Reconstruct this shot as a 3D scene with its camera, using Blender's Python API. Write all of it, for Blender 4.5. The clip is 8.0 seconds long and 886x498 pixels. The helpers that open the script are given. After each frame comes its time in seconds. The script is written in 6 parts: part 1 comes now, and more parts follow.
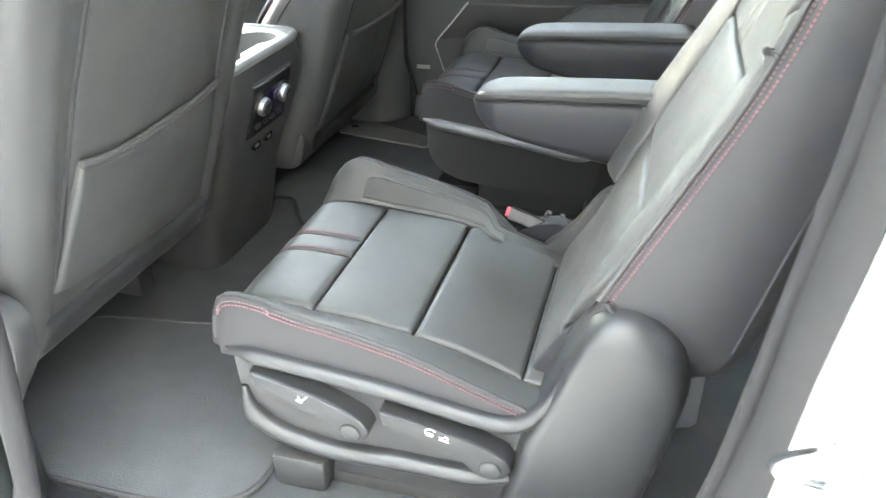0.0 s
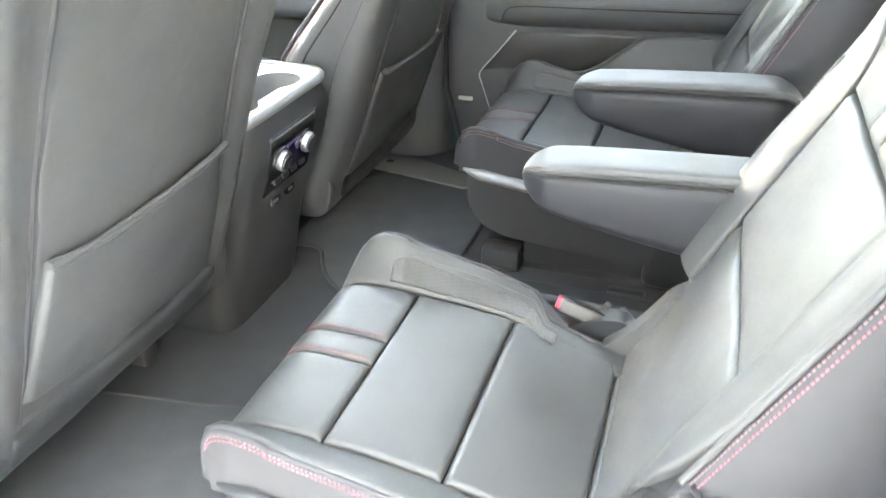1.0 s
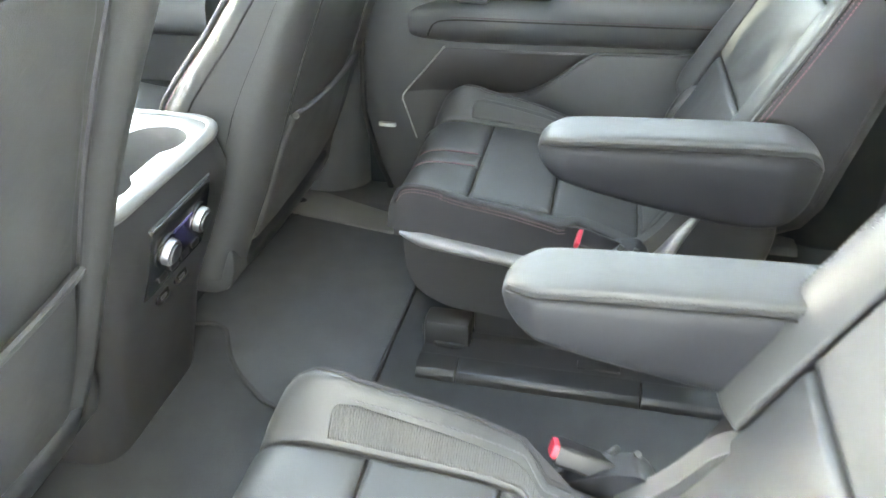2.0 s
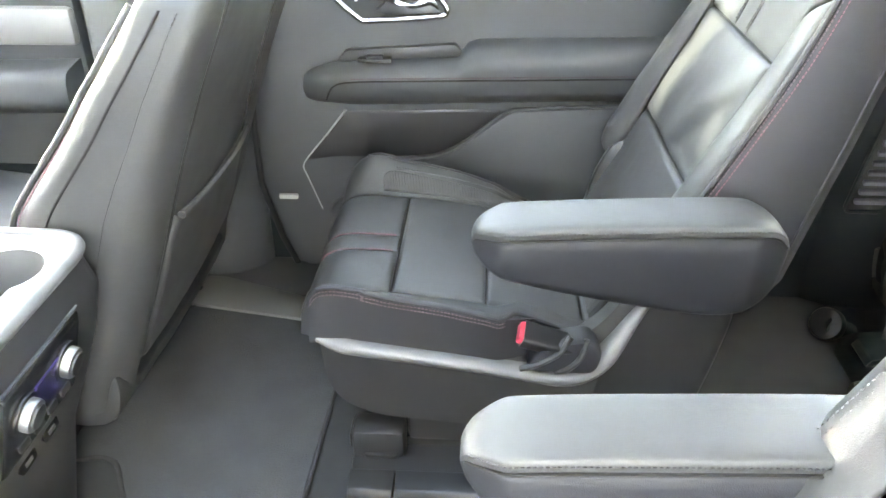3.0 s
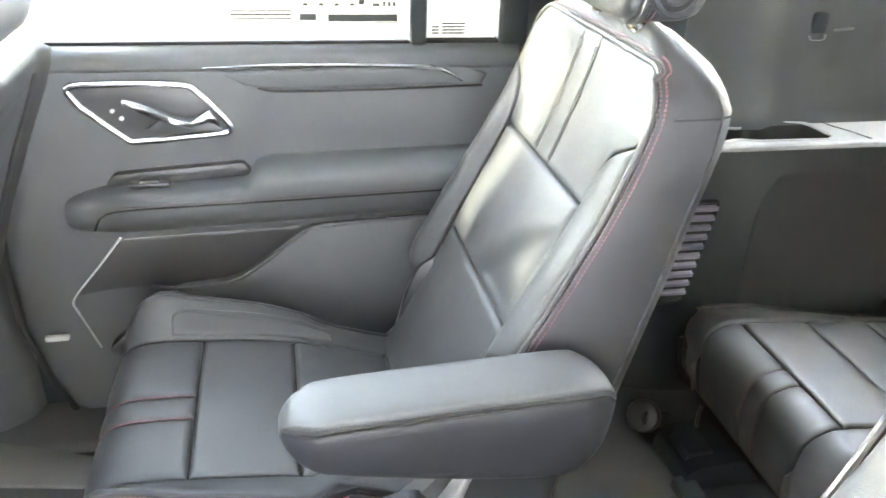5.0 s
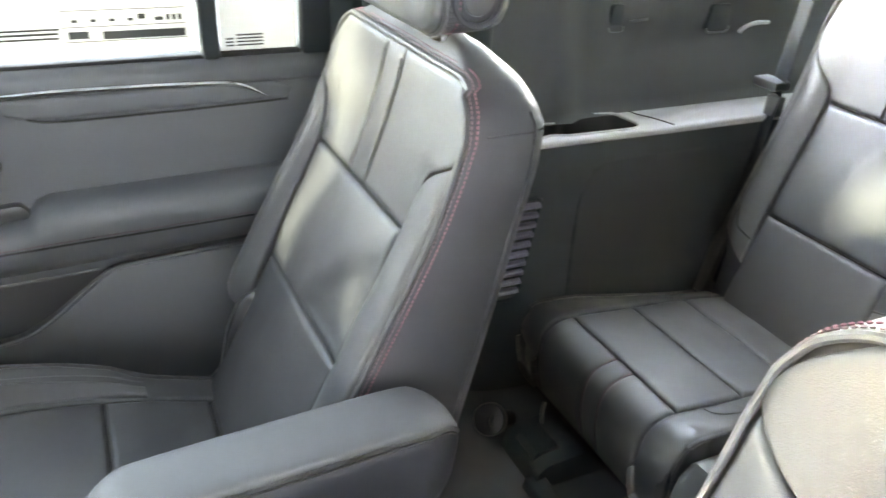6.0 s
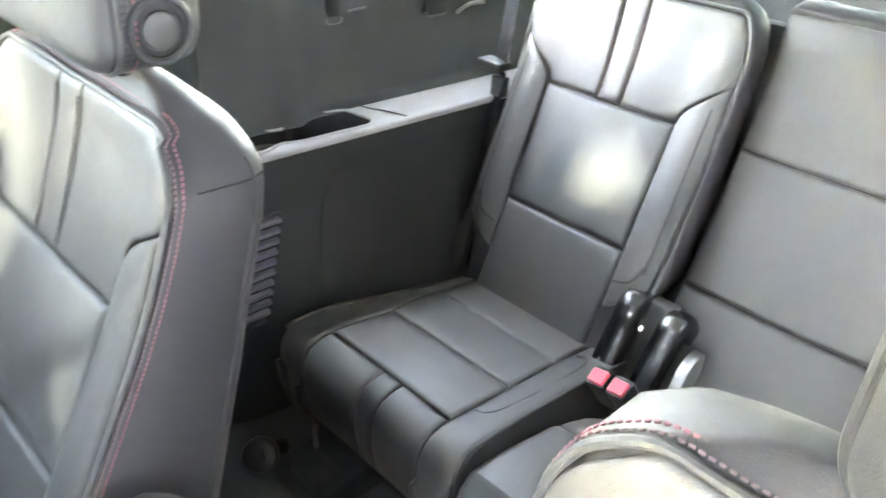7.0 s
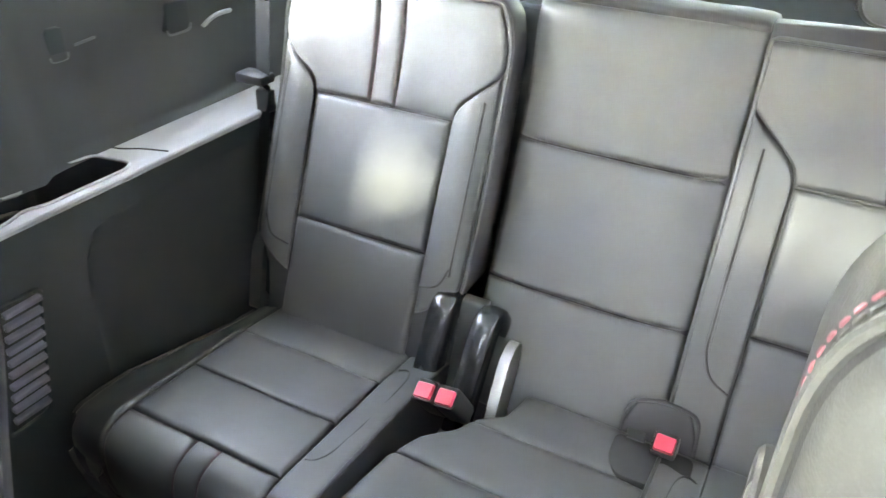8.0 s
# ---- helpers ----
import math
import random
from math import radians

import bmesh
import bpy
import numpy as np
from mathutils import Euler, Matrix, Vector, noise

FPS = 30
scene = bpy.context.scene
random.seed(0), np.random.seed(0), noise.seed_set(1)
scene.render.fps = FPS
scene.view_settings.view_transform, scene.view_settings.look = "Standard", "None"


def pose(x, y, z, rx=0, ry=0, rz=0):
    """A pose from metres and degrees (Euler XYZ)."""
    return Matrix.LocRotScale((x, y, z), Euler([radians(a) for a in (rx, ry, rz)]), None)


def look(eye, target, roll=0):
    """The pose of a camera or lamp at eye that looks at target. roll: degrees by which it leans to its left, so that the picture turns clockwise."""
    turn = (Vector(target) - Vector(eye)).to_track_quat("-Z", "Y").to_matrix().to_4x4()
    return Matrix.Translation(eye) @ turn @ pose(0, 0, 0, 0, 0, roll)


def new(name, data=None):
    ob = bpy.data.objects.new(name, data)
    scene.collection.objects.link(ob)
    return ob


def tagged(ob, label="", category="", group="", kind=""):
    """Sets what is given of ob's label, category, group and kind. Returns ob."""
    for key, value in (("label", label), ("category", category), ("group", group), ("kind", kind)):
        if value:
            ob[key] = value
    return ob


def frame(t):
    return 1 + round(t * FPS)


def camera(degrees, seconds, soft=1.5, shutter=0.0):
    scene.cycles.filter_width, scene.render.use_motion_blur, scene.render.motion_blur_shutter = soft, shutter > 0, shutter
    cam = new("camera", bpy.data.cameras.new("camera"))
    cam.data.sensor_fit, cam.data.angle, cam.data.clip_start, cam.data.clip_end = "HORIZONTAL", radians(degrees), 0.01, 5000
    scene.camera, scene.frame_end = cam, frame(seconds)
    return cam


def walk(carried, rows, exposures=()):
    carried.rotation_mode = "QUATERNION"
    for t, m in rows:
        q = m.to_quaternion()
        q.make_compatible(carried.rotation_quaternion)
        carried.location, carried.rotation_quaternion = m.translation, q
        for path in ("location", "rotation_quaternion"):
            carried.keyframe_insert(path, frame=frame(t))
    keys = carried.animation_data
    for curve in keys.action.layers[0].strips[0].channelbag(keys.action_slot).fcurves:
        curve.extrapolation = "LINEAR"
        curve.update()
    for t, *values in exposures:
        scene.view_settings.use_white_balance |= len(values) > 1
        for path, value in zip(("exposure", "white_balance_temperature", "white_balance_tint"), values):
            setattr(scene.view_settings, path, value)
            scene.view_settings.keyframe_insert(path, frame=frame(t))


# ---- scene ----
cam = camera(59.4, 8.0, 1.5, 0.35)
PATH = [
    (0, (0.387, -1.296, 0.959), (-0.099, 0.362, -0.048), -0.8),
    (0.5, (0.333, -1.224, 0.966), (-0.195, 0.412, -0.055), -0.4),
    (1, (0.325, -1.084, 0.983), (-0.257, 0.54, -0.03), -1.1),
    (1.5, (0.279, -0.97, 0.987), (-0.263, 0.646, -0.06), -0.2),
    (2, (0.18, -0.792, 0.987), (-0.16, 0.865, -0.08), 0.2),
    (2.1, (0.144, -0.766, 1.0), (-0.131, 0.895, -0.08), 1.7),
    (2.2, (0.142, -0.738, 1.0), (-0.137, 0.93, -0.068), -0.1),
    (3.5, (0.119, -0.584, 0.999), (0.092, 1.145, -0.007), 1.4),
    (4, (0.118, -0.541, 1.013), (0.178, 1.202, 0.034), 1.7),
    (4.5, (0.123, -0.489, 1.024), (0.375, 1.26, 0.087), 2.5),
    (4.7, (0.127, -0.475, 1.05), (0.428, 1.27, 0.121), 2.6),
    (5.8, (0.167, -0.397, 1.097), (0.854, 1.232, 0.162), 2.4),
    (6, (0.176, -0.385, 1.093), (0.951, 1.202, 0.156), 2.8),
    (6.5, (0.21, -0.349, 1.12), (1.264, 1.028, 0.124), 3.4),
    (7, (0.255, -0.299, 1.126), (1.511, 0.903, 0.139), 4.3),
    (7.5, (0.297, -0.268, 1.141), (1.743, 0.681, 0.138), 3.8),
    (8, (0.332, -0.246, 1.168), (1.859, 0.529, 0.136), 2.1),
]
EXPOSURES = [(0, 7.98, 14500, 14), (1.0, 8.68, 14400, 16), (1.6, 8.68, 14400, 17), (2.1, 8.68, 14200, 12), (3.5, 9.16, 14400, 18), (4.5, 9.38, 14500, 18), (6.0, 8.32, 13700, 18), (7.0, 8.6, 12900, 17), (8, 8.42, 12600, 18)]
walk(cam, [(t, look(eye, target, roll)) for t, eye, target, roll in PATH], EXPOSURES)

# ---- daylight ----
world = bpy.data.worlds.new("daylight")
scene.world = world
world.use_nodes = True
wn = world.node_tree.nodes
sky = wn.new("ShaderNodeTexSky")
sky.sky_type = "NISHITA"
sky.sun_disc = False
SUN_UP, SUN_ROUND = 21.2, 292.0
sky.sun_elevation, sky.sun_rotation = radians(SUN_UP), radians(SUN_ROUND)
sky.air_density, sky.dust_density, sky.ozone_density = 0.6, 0.05, 0.35
world.node_tree.links.new(sky.outputs[0], wn["Background"].inputs[0])
wn["Background"].inputs[1].default_value = 0.15
sun = new("sun", bpy.data.lights.new("sun", "SUN"))
sun.data.energy, sun.data.angle, sun.data.color = 0.24, radians(5), (0.63, 0.84, 1.0)
# the sky's sun_rotation runs clockwise from +y
a, b = radians(SUN_ROUND), radians(SUN_UP)
sun.matrix_world = look((0, 0, 8), (-math.sin(a) * math.cos(b), -math.cos(a) * math.cos(b), 8 - math.sin(b)))

# ---- materials ----
def material(name, base, rough=0.5, metal=0.0, grain=0.0, grain_size=0.001, vary=0.15, vary_size=0.12,
             rough_vary=0.08, coat=0.0, weave=False, cells=False, spec=0.5, wrinkle=0.0):
    """A node material: base colour with slow variation, fine relief of grain_size metres."""
    m = bpy.data.materials.new(name)
    m.use_nodes = True
    nt, nd = m.node_tree, m.node_tree.nodes
    p = nd["Principled BSDF"]
    p.inputs["Metallic"].default_value = metal
    p.inputs["Coat Weight"].default_value = coat
    p.inputs["Specular IOR Level"].default_value = spec
    tc = nd.new("ShaderNodeTexCoord")
    big = nd.new("ShaderNodeTexNoise")
    big.inputs["Scale"].default_value, big.inputs["Detail"].default_value = 1 / vary_size, 4
    nt.links.new(tc.outputs["Object"], big.inputs["Vector"])
    mix = nd.new("ShaderNodeMix")
    mix.data_type = "RGBA"
    mix.inputs[6].default_value = (*[c * (1 - vary) for c in base], 1)
    mix.inputs[7].default_value = (*[min(1, c * (1 + vary)) for c in base], 1)
    nt.links.new(big.outputs[0], mix.inputs[0])
    nt.links.new(mix.outputs[2], p.inputs["Base Color"])
    fine = nd.new("ShaderNodeTexVoronoi" if cells else "ShaderNodeTexNoise")
    fine.inputs["Scale"].default_value = 1 / grain_size
    nt.links.new(tc.outputs["Object"], fine.inputs["Vector"])
    mr = nd.new("ShaderNodeMapRange")
    mr.inputs[3].default_value, mr.inputs[4].default_value = max(0.02, rough - rough_vary), min(1, rough + rough_vary)
    mid = nd.new("ShaderNodeTexNoise")
    mid.inputs["Scale"].default_value, mid.inputs["Detail"].default_value = 14, 5
    nt.links.new(tc.outputs["Object"], mid.inputs["Vector"])
    nt.links.new(mid.outputs[0], mr.inputs[0])
    nt.links.new(mr.outputs[0], p.inputs["Roughness"])
    if grain:
        bump = nd.new("ShaderNodeBump")
        bump.inputs["Strength"].default_value, bump.inputs["Distance"].default_value = grain, grain_size * 0.4
        nt.links.new(fine.outputs[0], bump.inputs["Height"])
        if weave:
            wave = nd.new("ShaderNodeTexWave")
            wave.inputs["Scale"].default_value, wave.inputs["Distortion"].default_value = 120, 0.3
            wave.bands_direction = "X"
            nt.links.new(tc.outputs["Object"], wave.inputs["Vector"])
            bump2 = nd.new("ShaderNodeBump")
            bump2.inputs["Strength"].default_value, bump2.inputs["Distance"].default_value = 0.8, 0.0012
            nt.links.new(wave.outputs["Fac"], bump2.inputs["Height"])
            nt.links.new(bump2.outputs[0], bump.inputs["Normal"])
        if wrinkle:
            soft = nd.new("ShaderNodeTexNoise")
            soft.inputs["Scale"].default_value, soft.inputs["Detail"].default_value, soft.inputs["Distortion"].default_value = 22, 3, 0.6
            nt.links.new(tc.outputs["Object"], soft.inputs["Vector"])
            bump3 = nd.new("ShaderNodeBump")
            bump3.inputs["Strength"].default_value, bump3.inputs["Distance"].default_value = wrinkle, 0.006
            nt.links.new(soft.outputs[0], bump3.inputs["Height"])
            nt.links.new(bump3.outputs[0], bump.inputs["Normal"])
        nt.links.new(bump.outputs[0], p.inputs["Normal"])
    return m

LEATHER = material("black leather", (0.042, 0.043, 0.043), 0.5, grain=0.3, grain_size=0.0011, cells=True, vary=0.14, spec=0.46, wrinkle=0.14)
# same leather with shade put into its tone, for sides, cores and welts
LEATHER_SIDE = material("black leather darkened for shaded sides", (0.023, 0.023, 0.025), 0.54, grain=0.3, grain_size=0.0011, cells=True, vary=0.14, spec=0.32, wrinkle=0.14)
# vinyl tone darkened and blued for shade and sky reflection on its sides
VINYL_SHADED = material("blue-black vinyl with shade in its tone", (0.0145, 0.0155, 0.0185), 0.52, grain=0.3, grain_size=0.0011, cells=True, vary=0.12, spec=0.3)
LEATHER_RIB = material("ribbed leather", (0.062, 0.063, 0.062), 0.45, grain=0.3, grain_size=0.001, weave=True)
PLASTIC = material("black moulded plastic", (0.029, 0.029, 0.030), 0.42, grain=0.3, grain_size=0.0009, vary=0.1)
SATIN = material("satin grey plastic", (0.0185, 0.0195, 0.0205), 0.40, grain=0.12, grain_size=0.0008, vary=0.1)
# paler copy of the satin plastic, with door light put into its colour
RAIL_LIT = material("satin rail plastic paled for door light", (0.13, 0.13, 0.132), 0.38, grain=0.12, grain_size=0.0008, vary=0.08)
TRIM = material("soft door trim", (0.05, 0.054, 0.056), 0.55, grain=0.35, grain_size=0.0012, cells=True, vary=0.12)
# base raised to stand for light reaching the trim behind the seat
TRIM_LIT = material("side trim paled for door light", (0.20, 0.205, 0.20), 0.6, grain=0.35, grain_size=0.0012, cells=True, vary=0.1)
SILL = material("grey sill plastic", (0.10, 0.102, 0.10), 0.5, grain=0.3, grain_size=0.001, vary=0.12)
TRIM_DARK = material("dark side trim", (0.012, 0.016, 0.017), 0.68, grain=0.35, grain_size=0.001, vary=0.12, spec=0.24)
# side trim again, its tone lifted to stand for light higher up
TRIM_UPPER = material("side trim lifted for light on the upper wall", (0.020, 0.023, 0.024), 0.62, grain=0.4, grain_size=0.0013, vary=0.12, spec=0.3)
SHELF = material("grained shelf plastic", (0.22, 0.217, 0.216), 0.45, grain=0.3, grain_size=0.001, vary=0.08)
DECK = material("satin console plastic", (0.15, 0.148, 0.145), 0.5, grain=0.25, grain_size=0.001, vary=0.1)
GLOSS = material("gloss black", (0.012, 0.012, 0.013), 0.26, rough_vary=0.04, vary=0.05, coat=0.0)
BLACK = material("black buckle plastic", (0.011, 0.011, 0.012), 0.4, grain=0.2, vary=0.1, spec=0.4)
CARPET = material("charcoal carpet", (0.044, 0.047, 0.049), 0.95, grain=1.0, grain_size=0.0022, vary=0.25, vary_size=0.06, spec=0.15)
MAT = material("charcoal floor mat carpet", (0.062, 0.066, 0.068), 0.95, grain=1.0, grain_size=0.0026, vary=0.22, vary_size=0.05, spec=0.15)
CORD = material("mat edge cord", (0.03, 0.03, 0.031), 0.8, grain=0.6, grain_size=0.002)
CHROME = material("bright chrome", (0.58, 0.61, 0.64), 0.18, metal=1.0, vary=0.03, rough_vary=0.05)
STEEL = material("dull steel", (0.34, 0.34, 0.34), 0.5, metal=1.0, vary=0.1)
DARKSTEEL = material("black painted steel", (0.03, 0.03, 0.03), 0.4, grain=0.2, vary=0.2)
RED = material("red buckle plastic", (0.42, 0.018, 0.04), 0.5, vary=0.06, grain=0.1)
THREAD = material("red thread", (0.18, 0.058, 0.074), 0.7, vary=0.2, vary_size=0.01)
DUSTTHREAD = material("greyish pink thread", (0.12, 0.075, 0.08), 0.75, vary=0.2, vary_size=0.01)
DARKTHREAD = material("dark maroon thread", (0.075, 0.035, 0.04), 0.75, vary=0.2, vary_size=0.01)
GREYTHREAD = material("grey thread", (0.085, 0.085, 0.088), 0.7, vary=0.2, vary_size=0.01)
# SEAM black also stands in for shade in seams, creases and gaps
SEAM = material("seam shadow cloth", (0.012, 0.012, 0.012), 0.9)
SLAT = material("bluish grille plastic", (0.060, 0.058, 0.078), 0.4, grain=0.15, vary=0.1)
WEB = material("seat belt webbing", (0.016, 0.017, 0.018), 0.9, grain=0.6, grain_size=0.0015, spec=0.08)
WHITE = material("white car paint", (0.62, 0.62, 0.615), 0.25, coat=0.6, vary=0.03, rough_vary=0.05)
RUBBER = material("black rubber seal", (0.014, 0.014, 0.015), 0.8, grain=0.2, vary=0.15, spec=0.25)
HEADLINER = material("grey headliner cloth", (0.68, 0.68, 0.67), 0.95, grain=0.5, grain_size=0.002, vary=0.06, spec=0.1)
MARK = material("white print", (0.8, 0.8, 0.78), 0.5, vary=0.03)
LIGHTGREY = material("pale reflector", (0.38, 0.38, 0.37), 0.3, vary=0.04)
SCREEN = material("climate display", (0.03, 0.02, 0.09), 0.1, vary=0.1)
ASPHALT = material("pale concrete", (0.38, 0.38, 0.37), 0.9, grain=0.8, grain_size=0.01, vary=0.2, vary_size=0.8)
STUCCO = material("cream stucco", (0.75, 0.72, 0.64), 0.9, grain=0.5, grain_size=0.01, vary=0.06, vary_size=1.0)
DARKWALL = material("weathered grey plaster", (0.27, 0.272, 0.28), 0.9, grain=0.5, grain_size=0.01, vary=0.15, vary_size=0.6)
SIGNINK = material("grey sign paint", (0.03, 0.032, 0.03), 0.8, vary=0.1)

GLASS = bpy.data.materials.new("window glass")
GLASS.use_nodes = True
gp = GLASS.node_tree.nodes["Principled BSDF"]
gp.inputs["Transmission Weight"].default_value, gp.inputs["Roughness"].default_value = 1.0, 0.0
gp.inputs["IOR"].default_value, gp.inputs["Base Color"].default_value = 1.05, (0.93, 0.96, 0.95, 1)

def tinted(name, colour):
    """A thin tinted pane: most light passes straight through, a little is mirrored."""
    m = bpy.data.materials.new(name)
    m.use_nodes = True
    nt, nd = m.node_tree, m.node_tree.nodes
    clear, shine, mix = nd.new("ShaderNodeBsdfTransparent"), nd.new("ShaderNodeBsdfGlossy"), nd.new("ShaderNodeMixShader")
    clear.inputs["Color"].default_value = (*colour, 1)
    shine.inputs["Roughness"].default_value = 0.02
    mix.inputs[0].default_value = 0.05
    nt.links.new(clear.outputs[0], mix.inputs[1])
    nt.links.new(shine.outputs[0], mix.inputs[2])
    nt.links.new(mix.outputs[0], nd["Material Output"].inputs[0])
    return m

# each pane has two faces, so these tints act twice
PRIVACY = tinted("door privacy glass", (0.64, 0.67, 0.67))
ROOFGLASS = tinted("dark sunroof glass", (0.56, 0.59, 0.60))
FRONTGLASS = tinted("front door glass", (0.76, 0.79, 0.79))

TINT = bpy.data.materials.new("privacy glass")
TINT.use_nodes = True
gp = TINT.node_tree.nodes["Principled BSDF"]
gp.inputs["Transmission Weight"].default_value, gp.inputs["Roughness"].default_value = 1.0, 0.0
gp.inputs["IOR"].default_value, gp.inputs["Base Color"].default_value = 1.2, (0.93, 0.95, 0.95, 1)

NIGHT = bpy.data.materials.new("dark tailgate glass")
NIGHT.use_nodes = True
gp = NIGHT.node_tree.nodes["Principled BSDF"]
gp.inputs["Transmission Weight"].default_value, gp.inputs["Roughness"].default_value = 1.0, 0.0
gp.inputs["IOR"].default_value, gp.inputs["Base Color"].default_value = 1.2, (0.06, 0.07, 0.068, 1)

SMOKE = bpy.data.materials.new("smoked glass")
SMOKE.use_nodes = True
gp = SMOKE.node_tree.nodes["Principled BSDF"]
gp.inputs["Transmission Weight"].default_value, gp.inputs["Roughness"].default_value = 1.0, 0.0
gp.inputs["IOR"].default_value, gp.inputs["Base Color"].default_value = 1.1, (0.78, 0.80, 0.79, 1)

PAPER = bpy.data.materials.new("thin sticker paper")
PAPER.use_nodes = True
pn = PAPER.node_tree.nodes
thin = pn.new("ShaderNodeBsdfTranslucent")
thin.inputs["Color"].default_value = (0.30, 0.29, 0.265, 1)
pmix = pn.new("ShaderNodeMixShader")
pmix.inputs[0].default_value = 0.5
pn["Principled BSDF"].inputs["Base Color"].default_value = (0.82, 0.8, 0.74, 1)
PAPER.node_tree.links.new(pn["Principled BSDF"].outputs[0], pmix.inputs[1])
PAPER.node_tree.links.new(thin.outputs[0], pmix.inputs[2])
PAPER.node_tree.links.new(pmix.outputs[0], pn["Material Output"].inputs[0])

# ---- mesh helpers ----
FLOOR = 0.13

def thing(name, at, label, category, group="", kind=""):
    ob = new(name)
    ob.location = at
    ob.empty_display_size = 0.05
    return tagged(ob, label, category, group, kind)

def finish(me, mat, angle=38):
    me.materials.append(mat)
    me.polygons.foreach_set("use_smooth", [True] * len(me.polygons))
    me.set_sharp_from_angle(angle=radians(angle))
    me.update()

def part(name, bm, mat, parent=None, label="", angle=38):
    """One mesh object, in world coordinates, under a thing or a part. bm: a bmesh or (vertices, faces)."""
    me = bpy.data.meshes.new(name)
    if isinstance(bm, tuple):
        me.from_pydata([tuple(v) for v in bm[0]], [], bm[1])
    else:
        bm.to_mesh(me)
        bm.free()
    finish(me, mat, angle)
    ob = new(name, me)
    if parent is not None:
        ob.parent = parent
        if parent.type == "EMPTY":
            ob.matrix_parent_inverse = Matrix.Translation(-parent.location)
    return tagged(ob, label)

def solo(name, bm, mat, label, category, group="", kind="", angle=38):
    return tagged(part(name, bm, mat, None, "", angle), label, category, group, kind)

def join(*pieces):
    vs, fs = [], []
    for v, f in pieces:
        n = len(vs)
        vs += list(v)
        fs += [tuple(i + n for i in q) for q in f]
    return vs, fs

def spline(points, n):
    """n points along a smooth curve through the points, evenly spaced."""
    P = np.array(points, float)
    if len(P) == 2:
        return [P[0] + (P[1] - P[0]) * k / (n - 1) for k in range(n)]
    Q = np.vstack([2 * P[0] - P[1], P, 2 * P[-1] - P[-2]])
    out = []
    for i in range(1, len(Q) - 2):
        for k in range(24):
            t = k / 24
            out.append(0.5 * (2 * Q[i] + (Q[i + 1] - Q[i - 1]) * t + (2 * Q[i - 1] - 5 * Q[i] + 4 * Q[i + 1] - Q[i + 2]) * t * t
                              + (3 * Q[i] - Q[i - 1] - 3 * Q[i + 1] + Q[i + 2]) * t ** 3))
    out.append(P[-1])
    out = np.array(out)
    d = np.concatenate([[0], np.cumsum(np.linalg.norm(np.diff(out, axis=0), axis=1))])
    s = np.linspace(0, d[-1], n)
    return list(np.stack([np.interp(s, d, out[:, k]) for k in range(out.shape[1])], 1))

def tube(path, r, n=8, closed=False):
    """A round cord along a path; r may be a list."""
    P = [np.array(p, float) for p in path]
    m = len(P)
    rs = r if hasattr(r, "__len__") else [r] * m
    vs, fs = [], []
    up = None
    for i in range(m):
        a, b = P[(i - 1) % m] if closed or i else P[0], P[(i + 1) % m] if closed or i < m - 1 else P[-1]
        d = b - a
        d = d / (np.linalg.norm(d) + 1e-12)
        if up is None:
            up = np.cross(d, [0.31, 0.2, 0.9])
        up = up - d * np.dot(up, d)
        up = up / (np.linalg.norm(up) + 1e-12)
        side = np.cross(d, up)
        for k in range(n):
            g = 2 * math.pi * k / n
            vs.append(P[i] + rs[i] * (math.cos(g) * up + math.sin(g) * side))
    for i in range(m if closed else m - 1):
        j = (i + 1) % m
        for k in range(n):
            l = (k + 1) % n
            fs.append((i * n + k, i * n + l, j * n + l, j * n + k))
    if not closed:
        fs += [tuple(range(n))[::-1], tuple(range((m - 1) * n, m * n))]
    return vs, fs

def band(path, across, width, thick):
    """A flat strap along a path; across: its width's direction, one or one a point."""
    P = [np.array(p, float) for p in path]
    rings = []
    for i, p in enumerate(P):
        w = np.array(across[i] if hasattr(across[0], "__len__") else across, float)
        w = w / np.linalg.norm(w)
        d = P[min(i + 1, len(P) - 1)] - P[max(i - 1, 0)]
        nrm = np.cross(d, w)
        nrm = nrm / (np.linalg.norm(nrm) + 1e-12)
        h, t = width / 2, thick / 2
        rings.append([p + w * x * h + nrm * y * t for x, y in ((-1, -.4), (-.94, -1), (.94, -1), (1, -.4), (1, .4), (.94, 1), (-.94, 1), (-1, .4))])
    return loft(rings)

def loft(rings, cap=True):
    n, vs, fs = len(rings[0]), [], []
    for r in rings:
        vs += [np.array(p, float) for p in r]
    for i in range(len(rings) - 1):
        for k in range(n):
            l = (k + 1) % n
            fs.append((i * n + k, i * n + l, (i + 1) * n + l, (i + 1) * n + k))
    if cap:
        fs += [tuple(range(n))[::-1], tuple(range((len(rings) - 1) * n, len(rings) * n))]
    return vs, fs

def solid(vf, bevel=0.0, seg=2, angle=25):
    """A bmesh from vertices and faces with its normals outward and its sharp edges rounded."""
    bm = bmesh.new()
    vs = [bm.verts.new(tuple(v)) for v in vf[0]]
    for f in vf[1]:
        try:
            bm.faces.new([vs[i] for i in f])
        except ValueError:
            pass
    bmesh.ops.remove_doubles(bm, verts=bm.verts, dist=1e-6)
    bmesh.ops.recalc_face_normals(bm, faces=bm.faces)
    if bevel:
        es = [e for e in bm.edges if len(e.link_faces) == 2 and e.calc_face_angle(0) > radians(angle)]
        bmesh.ops.bevel(bm, geom=es, offset=bevel, segments=seg, profile=0.5, affect="EDGES", clamp_overlap=True)
    return bm

